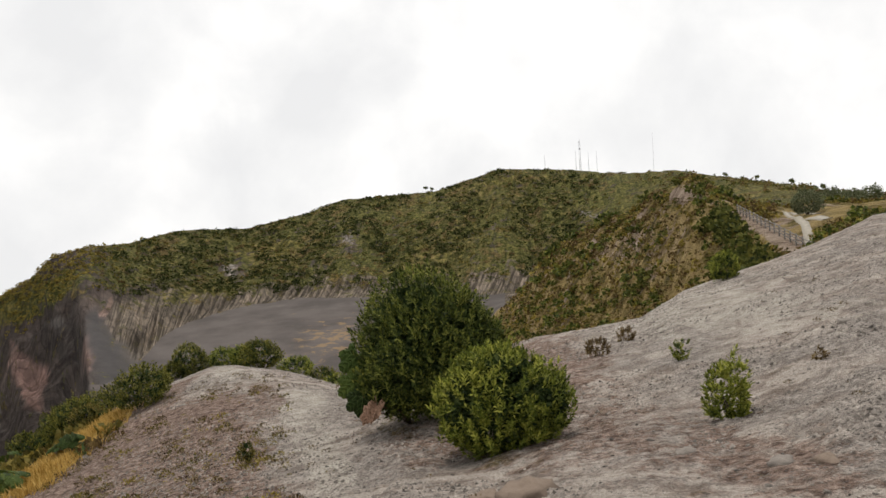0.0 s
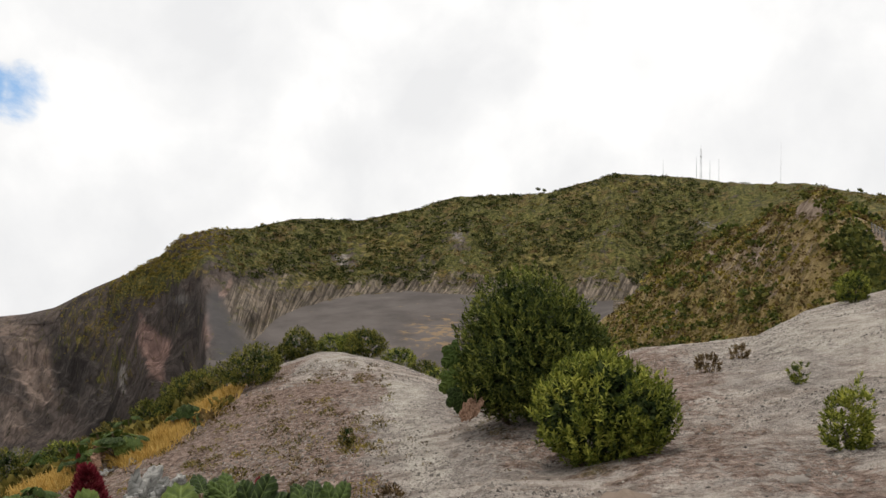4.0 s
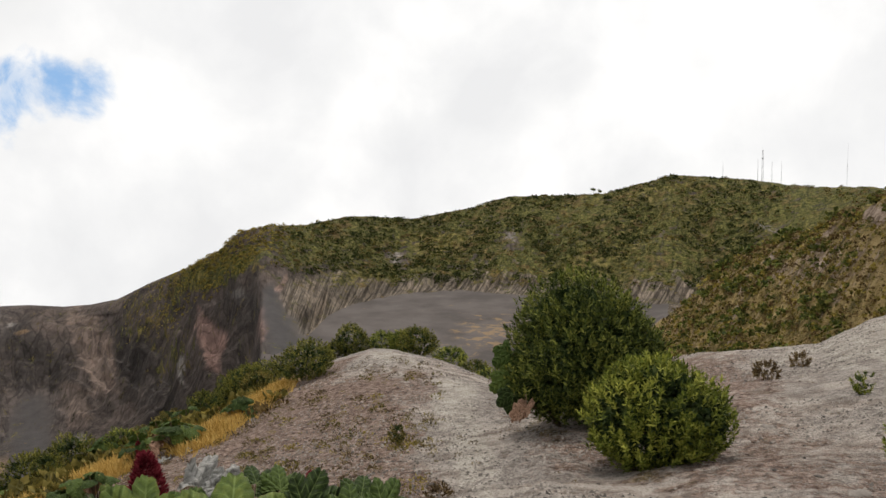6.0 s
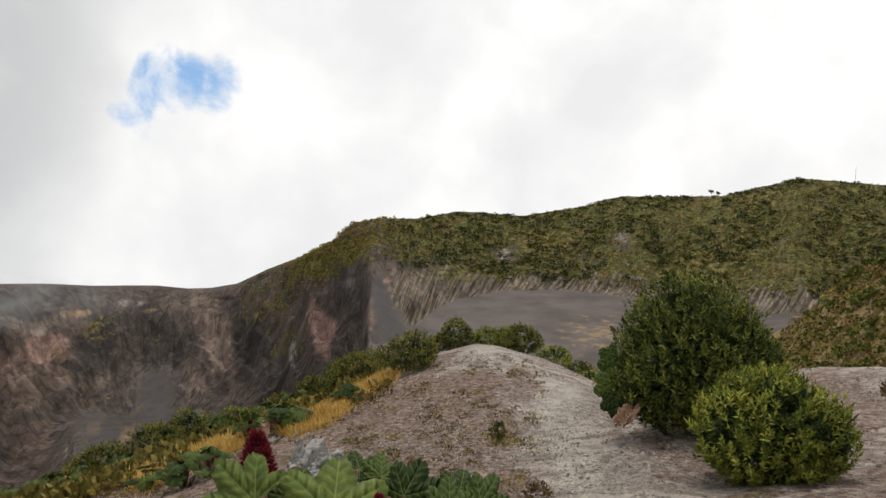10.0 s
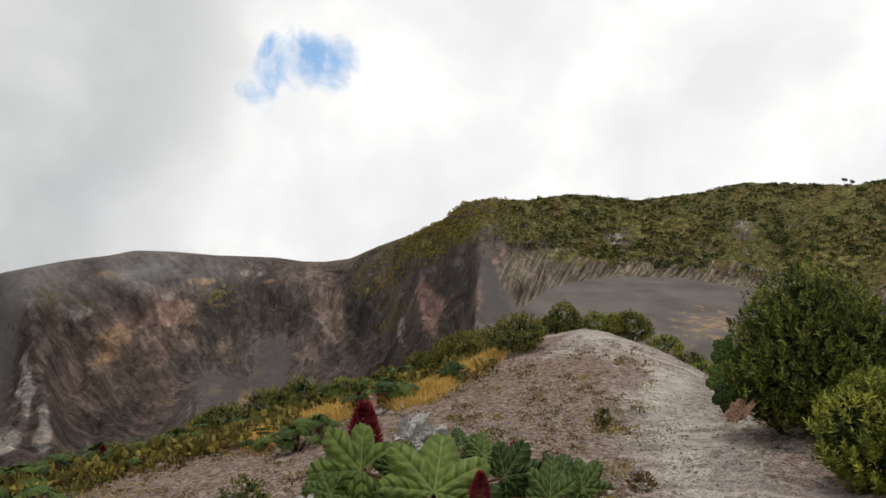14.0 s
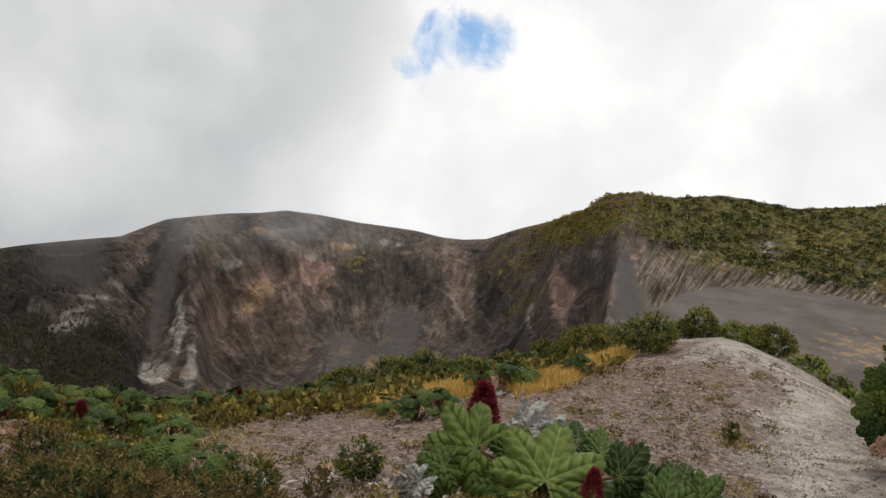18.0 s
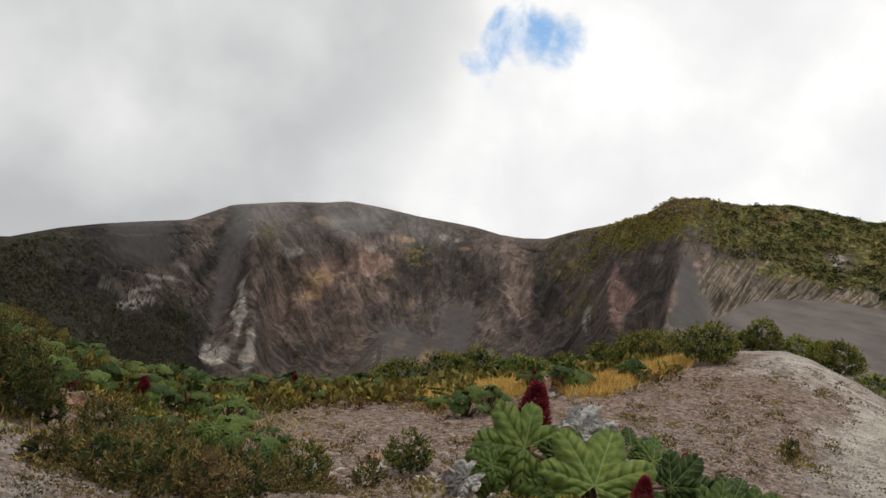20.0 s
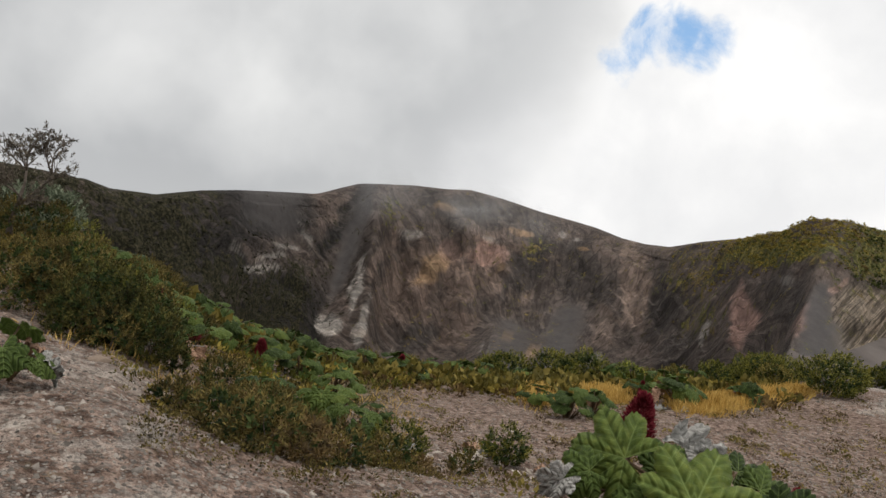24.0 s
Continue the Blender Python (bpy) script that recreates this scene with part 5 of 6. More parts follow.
# clumps over the slope
for i, (az, r, s, c, sp, dd) in enumerate([
        (75.4, 6.6, 0.85, 8, 0, 2), (70.8, 7.0, 0.9, 7, 0, 2), (67.4, 6.4, 0.8, 6, 0, 2), (64.8, 7.9, 0.45, 4, 0, 1), (98.8, 3.9, 0.6, 4, 1, 2),
        (84.6, 9.6, 0.8, 6, 0, 0), (87.8, 10.6, 0.85, 7, 0, 0), (82.6, 11.4, 0.8, 6, 1, 0), (91.2, 10.4, 0.8, 6, 0, 0), (79.8, 10.4, 0.8, 6, 0, 0), 
        (37.7, 12.6, 1.0, 9, 0, 3), (32.0, 13.7, 0.75, 8, 0, 1), (40.6, 13.2, 0.8, 7, 1, 0), (46.7, 10.4, 0.8, 7, 0, 0), (44.4, 11.0, 0.8, 7, 0, 1), (49.8, 11.2, 0.7, 6, 0, 0),
        (57.2, 14.6, 0.9, 7, 0, 1), (59.6, 14.2, 0.8, 7, 0, 0), (63.5, 14.4, 0.9, 7, 1, 1), (66.8, 13.4, 0.8, 7, 0, 0), (69.8, 12.2, 0.9, 7, 0, 1), (72.0, 13.6, 0.9, 7, 0, 0), (85.6, 8.0, 0.7, 6, 0, 0), (88.6, 8.3, 0.8, 7, 0, 0), (92.0, 8.0, 0.7, 6, 1, 0),
        (75.5, 12.0, 0.8, 6, 0, 0), (77.6, 13.6, 0.8, 6, 0, 0), (61.8, 12.6, 0.7, 5, 0, 1), (55.0, 14.2, 0.7, 5, 0, 0), (51.0, 15.0, 0.8, 6, 0, 0), (43.2, 15.8, 0.9, 7, 0, 0), (36.6, 16.6, 0.8, 7, 0, 0), (39.2, 15.8, 0.8, 6, 0, 0),
        (68.2, 15.2, 0.9, 6, 0, 0), (73.8, 14.8, 0.9, 6, 0, 0), (81.0, 12.8, 0.8, 6, 0, 0), (53.0, 6.6, 0.34, 3, 0, 0), (47.2, 6.3, 0.3, 0, 0, 2), (83.4, 8.2, 0.8, 7, 1, 1), (86.8, 9.0, 0.85, 7, 1, 0), (90.2, 9.4, 0.9, 7, 0, 0), (93.6, 10.2, 0.8, 6, 0, 0), (76.6, 10.2, 0.9, 7, 1, 1), (72.8, 10.4, 0.85, 7, 0, 1), (69.4, 9.6, 0.8, 6, 0, 1), (80.6, 12.0, 0.8, 6, 0, 0)]):
    gunnera(ground_at(az, r), s, c, 300 + i, BLADES_MID if r < 7.8 else BLADES_FAR,
            ("umbrella plant with green leaves, red flower spikes" if sp else "umbrella plant clump with lobed green leaves") + (" and withered leaves" if dd else " on slope"), sp, dd)

# ---- ground cover ----
rng = np.random.RandomState(21)


def spots(az, r):
    """World places on the ground for arrays of az and r."""
    z = land(az, r[:, None])[:, 0]
    return settle(az + sway(az, r) * np.clip((r - 150) / 100, 0, 1), r, z)


def scatter(n, az0, az1, r0, r1, power=1.0):
    az = rng.uniform(az0, az1, n)
    return az, r0 + (r1 - r0) * rng.rand(n) ** power


def stones(name, az, r, size, material, label, category="stones"):
    """Loose stones: lumpy six-cornered pieces joined as one cover."""
    P = spots(az, r)
    n = len(P)
    base = np.array([(1, 0, 0), (0, 1, 0), (-1, 0, 0), (0, -1, 0), (0.15, 0.1, 0.75), (0.6, 0.6, 0.45), (-0.6, 0.6, 0.4), (-0.5, -0.6, 0.45), (0.6, -0.55, 0.4)], dtype=float)
    F0 = np.array([(0, 1, 5), (1, 2, 6), (2, 3, 7), (3, 0, 8), (0, 5, 8), (1, 6, 5), (2, 7, 6), (3, 8, 7), (5, 6, 4), (6, 7, 4), (7, 8, 4), (8, 5, 4)])
    V = base[None] * (1 + 0.28 * rng.randn(n, 9, 3)) * np.stack([size * rng.uniform(0.7, 1.4, n), size * rng.uniform(0.6, 1.1, n), size * rng.uniform(0.5, 0.9, n)], 1)[:, None, :]
    c, s_ = np.cos(rng.rand(n) * 6.28), np.sin(rng.rand(n) * 6.28)
    x, y = V[..., 0] * c[:, None] - V[..., 1] * s_[:, None], V[..., 0] * s_[:, None] + V[..., 1] * c[:, None]
    V = np.stack([x, y, V[..., 2] - 0.12 * size[:, None]], 2) + P[:, None, :]
    F = (F0[None] + 9 * np.arange(n)[:, None, None]).reshape(-1, 3)
    return tagged(new(name, make_mesh(name, V.reshape(-1, 3), F, material)), label, category, kind="stuff")


def tufts(name, az, r, height, blades, material, label, category, spread=0.5, width=0.12, lean=0.5):
    """Many small tufts of blades or twiggy leaves, joined as one cover."""
    P = np.repeat(spots(az, r), blades, 0)
    H = np.repeat(height, blades)
    n = len(P)
    a = rng.rand(n) * 6.28
    q = rng.rand(n) ** 0.6
    off = np.stack([np.cos(a) * q, np.sin(a) * q, 0 * a], 1) * (H * spread)[:, None]
    D = unit(np.stack([np.cos(a) * q * lean, np.sin(a) * q * lean, 1 + 0 * a], 1) + rng.randn(n, 3) * 0.25)
    L = H * rng.uniform(0.5, 1.1, n)
    V, F = leaf_mesh(P + off - [0, 0, 0.01], D, unit(rng.randn(n, 3)), L, L * width, 0.2, 0.15)
    return tagged(new(name, make_mesh(name, V, F, material)), label, category, kind="stuff")


def leafy_clumps(name, az, r, size, leaves, material, label, category="scrub", fine=1.0, far=False):
    """Far scrub: rounded clumps of coarse leaf tufts."""
    P = np.repeat(spots(az, r), leaves, 0)
    S = np.repeat(size, leaves)[:, None]
    n = len(P)
    d = unit(rng.randn(n, 3))
    d[:, 2] = np.abs(d[:, 2]) * 0.9 - 0.1
    Q = P + d * S * rng.uniform(0.35, 0.55, (n, 1)) * [1, 1, 0.8] + [0, 0, 0.08] * S
    D = unit(d + [0, 0, 0.5] + rng.randn(n, 3) * 0.4)
    if far:
        D = unit(d * 0.4 + rng.randn(n, 3) * [0.8, 0.8, 0.45])
    L = S[:, 0] * rng.uniform(0.22, 0.42, n) * fine
    V, F = leaf_mesh(Q, D, unit(rng.randn(n, 3) + d), L, L * (1.0 if far else 0.8 if fine == 1.0 else 0.58), 0.3, 0.2)
    return tagged(new(name, make_mesh(name, V, F, material)), label, category, kind="stuff")


SHRUB_FAR = mat_leaf("far_shrub_leaf", (0.010, 0.015, 0.006), (0.034, 0.044, 0.013), (0.095, 0.098, 0.028), 0.85)
SCRUB_DARK = mat_leaf("dark_scrub", (0.006, 0.007, 0.004), (0.017, 0.018, 0.009), (0.046, 0.042, 0.022), 0.9)


# strip of yellow grass: az and distance along it
BAND = [(28.6, 16.6), (29.6, 15.9), (30.6, 15.2), (31.6, 14.5), (32.6, 13.9), (33.6, 13.4), (34.6, 13.0), (35.8, 12.8), (37.0, 12.9), (42.6, 13.3), (44.0, 13.4), (45.2, 13.2), (49.6, 12.2)]


def off_grass(az, r):
    d = np.min([np.hypot((az - a) / 1.0, (r - q) / 0.7) for a, q in BAND], axis=0)
    return d > 1.35


def grit(name, az, r, size, label):
    """Small angular pebbles, five corners each, joined as one cover."""
    P = spots(az, r)
    n = len(P)
    a = rng.rand(n)[:, None] * 6.28 + np.arange(4)[None] * 1.571 + rng.randn(n, 4) * 0.2
    ring = np.stack([np.cos(a), np.sin(a), -0.25 + 0 * a], 2) * rng.uniform(0.7, 1.3, (n, 4, 1))
    top_ = np.concatenate([rng.randn(n, 1, 2) * 0.3, rng.uniform(0.5, 1.0, (n, 1, 1))], 2)
    V = np.concatenate([ring, top_], 1) * size[:, None, None] + P[:, None, :]
    F = (np.array([(0, 1, 4), (1, 2, 4), (2, 3, 4), (3, 0, 4)])[None] + 5 * np.arange(n)[:, None, None]).reshape(-1, 3)
    return tagged(new(name, make_mesh(name, V.reshape(-1, 3), F, STONE)), label, "pebbles", kind="stuff")


az, r = scatter(38000, -42, 36, 3.0, 19, 1.6)
k = fbm(-r * np.sin(np.radians(az)) * 0.5 + 4, r * np.cos(np.radians(az)) * 0.5, 4) > -0.12
grit("pebbles", az[k], r[k], 0.009 + 0.020 * rng.rand(k.sum()) ** 3 + 0.0006 * r[k], "small angular grey pebbles strewn over the hill")
az, r = scatter(13000, 36, 102, 2.5, 14, 1.3)
grit("pebbles", az, r, 0.007 + 0.016 * rng.rand(len(az)) ** 3 + 0.0005 * r, "small angular pebbles on dry soil")

# gravel
az, r = scatter(5000, -42, 34, 2.6, 19, 1.5)
stones("gravel_stones", az, r, 0.006 + 0.022 * rng.rand(len(az)) ** 4, STONE, "loose grey volcanic gravel on the hill")
az, r = scatter(2200, 34, 102, 2.4, 13, 1.2)
stones("gravel_stones", az, r, 0.006 + 0.022 * rng.rand(len(az)) ** 4, STONE, "loose grey volcanic gravel among plants")
az, r = scatter(260, -42, 100, 4.5, 17, 0.9)
stones("gravel_stones", az, r, 0.016 + 0.026 * rng.rand(len(az)) ** 2, STONE, "fist-sized grey stones scattered over the hill")

# dry scrub on the brown soil
az, r = scatter(2400, 15, 84, 4.5, 16, 0.8)
keep = fbm(az * 0.35, r * 0.7, 3) > 0.0
leafy_clumps("dry_scrub", az[keep], r[keep], 0.05 + 0.16 * rng.rand(keep.sum()) ** 2, 22, DRY, "brown dry cushion scrub on stony soil", fine=0.7)
az, r = scatter(1300, 14, 90, 4.0, 15.5, 0.8)
keep = fbm(az * 0.3 + 7, r * 0.6, 3) > 0.0
leafy_clumps("olive_scrub", az[keep], r[keep], 0.07 + 0.20 * rng.rand(keep.sum()) ** 2, 30, LEAF_OLIVE, "low olive heath scrub on stony soil", fine=0.6)
az, r = scatter(170, 58, 88, 3.0, 5.4, 1.0)
leafy_clumps("olive_scrub", az, r, 0.08 + 0.16 * rng.rand(len(az)) ** 2, 80, HEATH, "low olive heath tufts on stony soil", fine=0.3)
az, r = scatter(1300, 14, 90, 4.0, 14, 0.8)
keep = fbm(az * 0.35 + 41, r * 0.7, 3) > 0.05
leafy_clumps("golden_scrub", az[keep], r[keep], 0.05 + 0.16 * rng.rand(keep.sum()) ** 2, 30, LEAF_GOLD, "low golden heath cushions on stony soil", fine=0.6)
az, r = scatter(260, -38, 30, 4.0, 17, 0.8)
keep = fbm(az * 0.3 + 17, r * 0.5, 3) > 0.05
leafy_clumps("dry_scrub", az[keep], r[keep], 0.03 + 0.10 * rng.rand(keep.sum()) ** 2, 26, DRY, "tiny dry brown cushions on gravel", fine=0.7)
az, r = scatter(1500, 29, 99, 10, 17, 0.7)
rc = at(CREST_R, az)
keep = (r / rc > 0.72) & (r / rc < 1.02) & off_grass(az, r)
leafy_clumps("slope_scrub", az[keep], r[keep], 0.20 + 0.42 * rng.rand(keep.sum()) ** 2, 26, LEAF_OLIVE, "olive and brown heath covering the brow of the slope", "heath")
az, r = scatter(480, 62, 99, 8.0, 13, 0.8)
keep = fbm(az * 0.3 + 3, r * 0.6, 3) > -0.05
pick = rng.rand(len(az))
for lo, hi, mat, lab in ((0, 0.25, HEATH_DARK, "dark green heath covering the bank"), (0.25, 0.55, LEAF_BROW, "green heath covering the bank"), (0.55, 0.78, HEATH, "olive heath covering the bank"), (0.78, 1.0, LEAF_GOLD, "golden heath covering the bank")):
    k = keep & (pick >= lo) & (pick < hi)
    leafy_clumps("bank_heath", az[k], r[k], 0.20 + 0.30 * rng.rand(k.sum()), 46, mat, lab, "heath", fine=0.6)
az, r = scatter(1000, 28, 99, 9, 17.5, 0.8)
keep = off_grass(az, r) & (r / at(CREST_R, az) > 0.68) & (fbm(az * 0.4 + 13, r * 0.6, 3) > 0.0)
leafy_clumps("rusty_scrub", az[keep], r[keep], 0.18 + 0.22 * rng.rand(keep.sum()), 24, LEAF_RUST, "rusty brown heath on the slope", "heath")

az, r = scatter(700, 30, 80, 9.5, 17, 0.8)
keep = off_grass(az, r) & (r / at(CREST_R, az) > 0.70) & (fbm(az * 0.4 + 23, r * 0.6, 3) > 0.0)
leafy_clumps("golden_scrub", az[keep], r[keep], 0.18 + 0.28 * rng.rand(keep.sum()), 24, LEAF_GOLD, "golden heath on the slope", "heath")

# straw-yellow grass
gaz = np.concatenate([rng.normal(a, 0.7, 380) for a, _ in BAND])
gr_ = np.concatenate([rng.normal(q, 0.45, 380) for _, q in BAND])
tufts("yellow_grass", gaz, gr_, 0.14 + 0.14 * rng.rand(len(gaz)), 5, STRAW, "dry straw-yellow grass strip along the slope", "grass", 0.6, 0.10, 0.6)
gaz, gr_ = scatter(500, 60, 97, 5.5, 12, 0.8)
tufts("pale_grass", gaz, gr_, 0.08 + 0.10 * rng.rand(len(gaz)), 6, STRAW, "scattered dry grass between plants", "grass", 0.5, 0.07, 0.6)

# heath on the middle hill, scrub on the far walls
def hill_spots(n):
    az = rng.uniform(-37, -4.5, n)
    rh, rf = at(HILL_R, az), at(FOOT_R, az)
    r = rf * 0.8 + (rh * 1.02 - rf * 0.8) * rng.rand(n)
    bank, _ = fence_bank(-r * np.sin(np.radians(az)), r * np.cos(np.radians(az)))
    lawn = (az < -28.2) & (r > 70) & (r < 116)
    knob = blob(az, np.degrees(np.arctan2(land(az, r[:, None])[:, 0], r)), -20.6, -3.7, 1.6, 0.7, -0.9) > 0.5
    keep = (r < rh * 1.02) & (r > rf * 0.8) & (bank > 1.6) & ~lawn & (~knob | (rng.rand(n) < 0.12))
    return az[keep], r[keep]


az, r = hill_spots(6500)
pick = rng.rand(len(az))
for lo, hi, mat, lab in ((0, 0.26, LEAF_GOLD, "golden heath on the hill beside the crater"), (0.26, 0.56, LEAF_OLIVE, "olive heath on the hill beside the crater"), (0.56, 1.0, LEAF_RUST, "rusty heath on the hill beside the crater")):
    k = (pick >= lo) & (pick < hi)
    leafy_clumps("hill_scrub", az[k], r[k], (0.6 + 1.3 * rng.rand(k.sum()) ** 2) * np.clip(r[k] / 120, 0.6, 1.8), 11, mat, lab, "heath", far=True)
az, r = hill_spots(1700)
k = fbm(az * 0.45 + 5, r * 0.022, 4) > -0.12
az, r = az[k], r[k]
pick = rng.rand(len(az))
for lo, hi, mat, lab in ((0, 0.45, LEAF_FAR, "rounded dark green shrubs on the hill beside the crater"), (0.62, 1.0, LEAF_BUSH, "rounded green shrubs on the hill beside the crater")):
    k = (pick >= lo) & (pick < hi)
    leafy_clumps("hill_shrubs", az[k], r[k], (1.2 + 3.2 * rng.rand(k.sum()) ** 3) * np.clip(r[k] / 150, 0.45, 1.4), 36, mat, lab, "shrubs", fine=0.8, far=True)
f = rng.rand(46)
x, y = 40.7 - 9.1 * f - rng.uniform(2.0, 4.5, 46), 85.8 - 32.4 * f + rng.uniform(-1, 1, 46)
leafy_clumps("hill_shrubs", np.degrees(np.arctan2(-x, y)), np.hypot(x, y), rng.uniform(1.6, 3.4, 46), 44, LEAF_FAR, "dark green shrubs below the fence", "shrubs", fine=0.75, far=True)
n = 5600
az = rng.uniform(-37, 39, n)
v = rng.rand(n) ** 0.8
rb, rs = at(BASE_R, az), at(SKY_R, az)
r = rb + (rs - rb) * (0.10 + 0.90 * v)
vv = (r - rb) / (rs - rb)
keep = (fbm(az * 0.55 + 31, vv * 7, 4) > -0.12) & ((az < 29) | (vv > 0.72)) & (ash_cover(az, vv) < 0.3) & ~bare_flank(az, vv)
az, r = az[keep], r[keep]
pick = rng.rand(len(az))
for lo, hi, mat, lab in ((0, 0.4, LEAF_FAR, "green scrub on the crater wall"), (0.4, 0.75, LEAF_OLIVE, "olive scrub on the crater wall"), (0.75, 1.0, LEAF_RUST, "rusty scrub on the crater wall")):
    k = (pick >= lo) & (pick < hi)
    leafy_clumps("wall_scrub", az[k], r[k], 1.6 + 3.0 * rng.rand(k.sum()) ** 2, 13, mat, lab, far=True)
n = 3900
az = rng.uniform(-14, 31, n)
rb, rs = at(BASE_R, az), at(SKY_R, az)
vv = 0.12 + 0.83 * rng.rand(n)
r = rb + (rs - rb) * vv
keep = (fbm(az * 0.35 + 61, vv * 5, 4) > -0.26) & (az + rng.randn(n) * 1.6 < 26.5) & (ash_cover(az, vv) < 0.3) & ~bare_flank(az, vv)
leafy_clumps("wall_shrubs", az[keep], r[keep], 2.0 + 4.6 * rng.rand(keep.sum()) ** 2, 15, SHRUB_FAR, "dark green shrubs on the crater wall", "shrubs", fine=0.85, far=True)
n = 3000
az = rng.uniform(68, 98, n)
rb, rs = at(BASE_R, az), at(SKY_R, az)
vv = rng.rand(n) * 0.9
r = rb + (rs - rb) * vv
keep = (fbm(az * 0.5 + 3, vv * 6, 4) > 0.0) & (ash_cover(az, vv) < 0.3)
leafy_clumps("wall_scrub", az[keep], r[keep], 1.4 + 2.2 * rng.rand(keep.sum()) ** 2, 13, SCRUB_DARK, "dark scrub on the inner slope of the crater", far=True)

n = 1100
az = np.clip(rng.normal(33.0, 3.6, n), 22, 41)
rb, rs = at(BASE_R, az), at(SKY_R, az)
vv = rng.uniform(0.70, 1.0, n)
r = rb + (rs - rb) * vv
keep = ash_cover(az, vv) < 0.3
leafy_clumps("spur_grass", az[keep], r[keep], 1.4 + 2.4 * rng.rand(keep.sum()) ** 2, 14, LEAF_GOLD, "golden grass on the top of the rocky spur", "grass", far=True)

# pale litter below the umbrella plants
la = np.concatenate([rng.normal(a, 0.9, 60) for a in (64.4, 54.6, 47.0, 66.6, 70.5, 61.0, 42.8)])
lr = np.concatenate([rng.normal(q, 0.16, 60) for q in (5.9, 6.6, 6.0, 6.2, 6.3, 6.4, 5.4)])
P = spots(la, lr)
ang = rng.rand(len(la)) * 6.28
V, F = leaf_mesh(P + [0, 0, 0.015], unit(np.stack([np.cos(ang), np.sin(ang), rng.uniform(-0.1, 0.5, len(la))], 1)), unit(rng.randn(len(la), 3) * 0.4 + [0, 0, 1]), rng.uniform(0.05, 0.16, len(la)), rng.uniform(0.03, 0.07, len(la)), 0.4, 0.2)
tagged(new("leaf_litter", make_mesh("leaf_litter", V, F, PALE_LITTER)), "pale withered leaf scraps on the ground", "leaf litter", kind="stuff")

# larger single rocks
def rock(where, size, seed, material, label):
    bm = bmesh.new()
    bmesh.ops.create_icosphere(bm, subdivisions=3, radius=1.0)
    for q in bm.verts:
        d = q.co.copy()
        k = 1 + 0.5 * noise.noise(d * 1.6 + Vector((seed, 0, 0))) + 0.32 * noise.noise(d * 3.7 + Vector((0, seed, 0))) + 0.07 * noise.noise(d * 9 + Vector((0, seed, 3)))
        q.co = Vector((d.x * size[0], d.y * size[1], d.z * size[2])) * k
    me = bpy.data.meshes.new("rock")
    bm.to_mesh(me)
    bm.free()
    me.polygons.foreach_set("use_smooth", [True] * len(me.polygons))
    me.materials.append(material)
    ob = new("rock", me)
    ob.location = where - Vector((0, 0, size[2] * 0.1))
    ob.rotation_euler = (0, 0, seed)
    return tagged(ob, label, "rock", "rocks on the hill")


for i, (az, r, s, mat) in enumerate([(-7.0, 4.05, 0.20, 1), (-3.2, 4.15, 0.13, 1), (-31.8, 4.2, 0.09, 1), (-20.9, 5.0, 0.09, 0), (90.9, 5.2, 0.10, 1), (8.6, 9.4, 0.10, 0), (-28.5, 4.4, 0.10, 0), (12.4, 9.6, 0.08, 0), (19.5, 12, 0.09, 0),
                                     (31, 13.2, 0.12, 0), (65, 6.2, 0.10, 0), (48.8, 6.7, 0.10, 1), (23, 14, 0.10, 0), (79, 4.6, 0.08, 1), (88, 5.4, 0.09, 0), (-14, 8, 0.09, 0), (-33, 9, 0.1, 0), (16, 16, 0.12, 0)]):
    rock(ground_at(az, r), (s, s * 0.8, s * 0.42), i + 0.7, (STONE, STONE_TAN)[mat], ("grey weathered stone lying on gravel", "tan weathered rock half buried in gravel")[mat])

# withered leaves and sticks
for i, (az, r) in enumerate([(64.4, 5.9), (63.2, 6.2), (54.6, 6.8), (53.2, 6.7), (66.2, 6.1), (47.0, 6.1), (61.0, 6.5), (86.4, 7.4), (84.0, 7.8), (69.4, 6.2), (36.4, 12.0), (33.0, 13.1), (38.8, 12.1)]):
    d = new("withered_leaf", (BLADES_DEAD + BLADES_BROWN[:1])[i % 3])
    s = 0.22 + 0.16 * ((i * 37) % 10) / 10
    d.matrix_world = Matrix.Translation(ground_at(az, r) + Vector((0, 0, 0.03))) @ Euler((0.25 * math.sin(i), -0.25, i * 1.7)).to_matrix().to_4x4() @ Matrix.Diagonal((s, s, s * 0.8, 1))
    tagged(d, "withered fallen umbrella plant leaf on the ground", "dead leaf", "fallen leaves")
for i, (az, r, l) in enumerate([(86.2, 7.0, 0.7), (85.4, 7.3, 0.6), (87.0, 6.8, 0.5), (84.6, 7.1, 0.5), (85.9, 6.6, 0.4)]):
    p = ground_at(az, r) + Vector((0, 0, 0.05))
    a = i * 0.9 + 0.3
    V, F = tube([(0, 0, 0), (l * 0.4 * math.cos(a), l * 0.4 * math.sin(a), 0.05), (l * 0.8 * math.cos(a + 0.2), l * 0.8 * math.sin(a + 0.2), 0.03)], [0.012, 0.010, 0.005], 6)
    st = new("dead_branch", make_mesh("dead_branch", V, F, WOOD, True))
    st.location = p
    tagged(st, "bleached dead branch lying on ash", "branch", "dead branches")


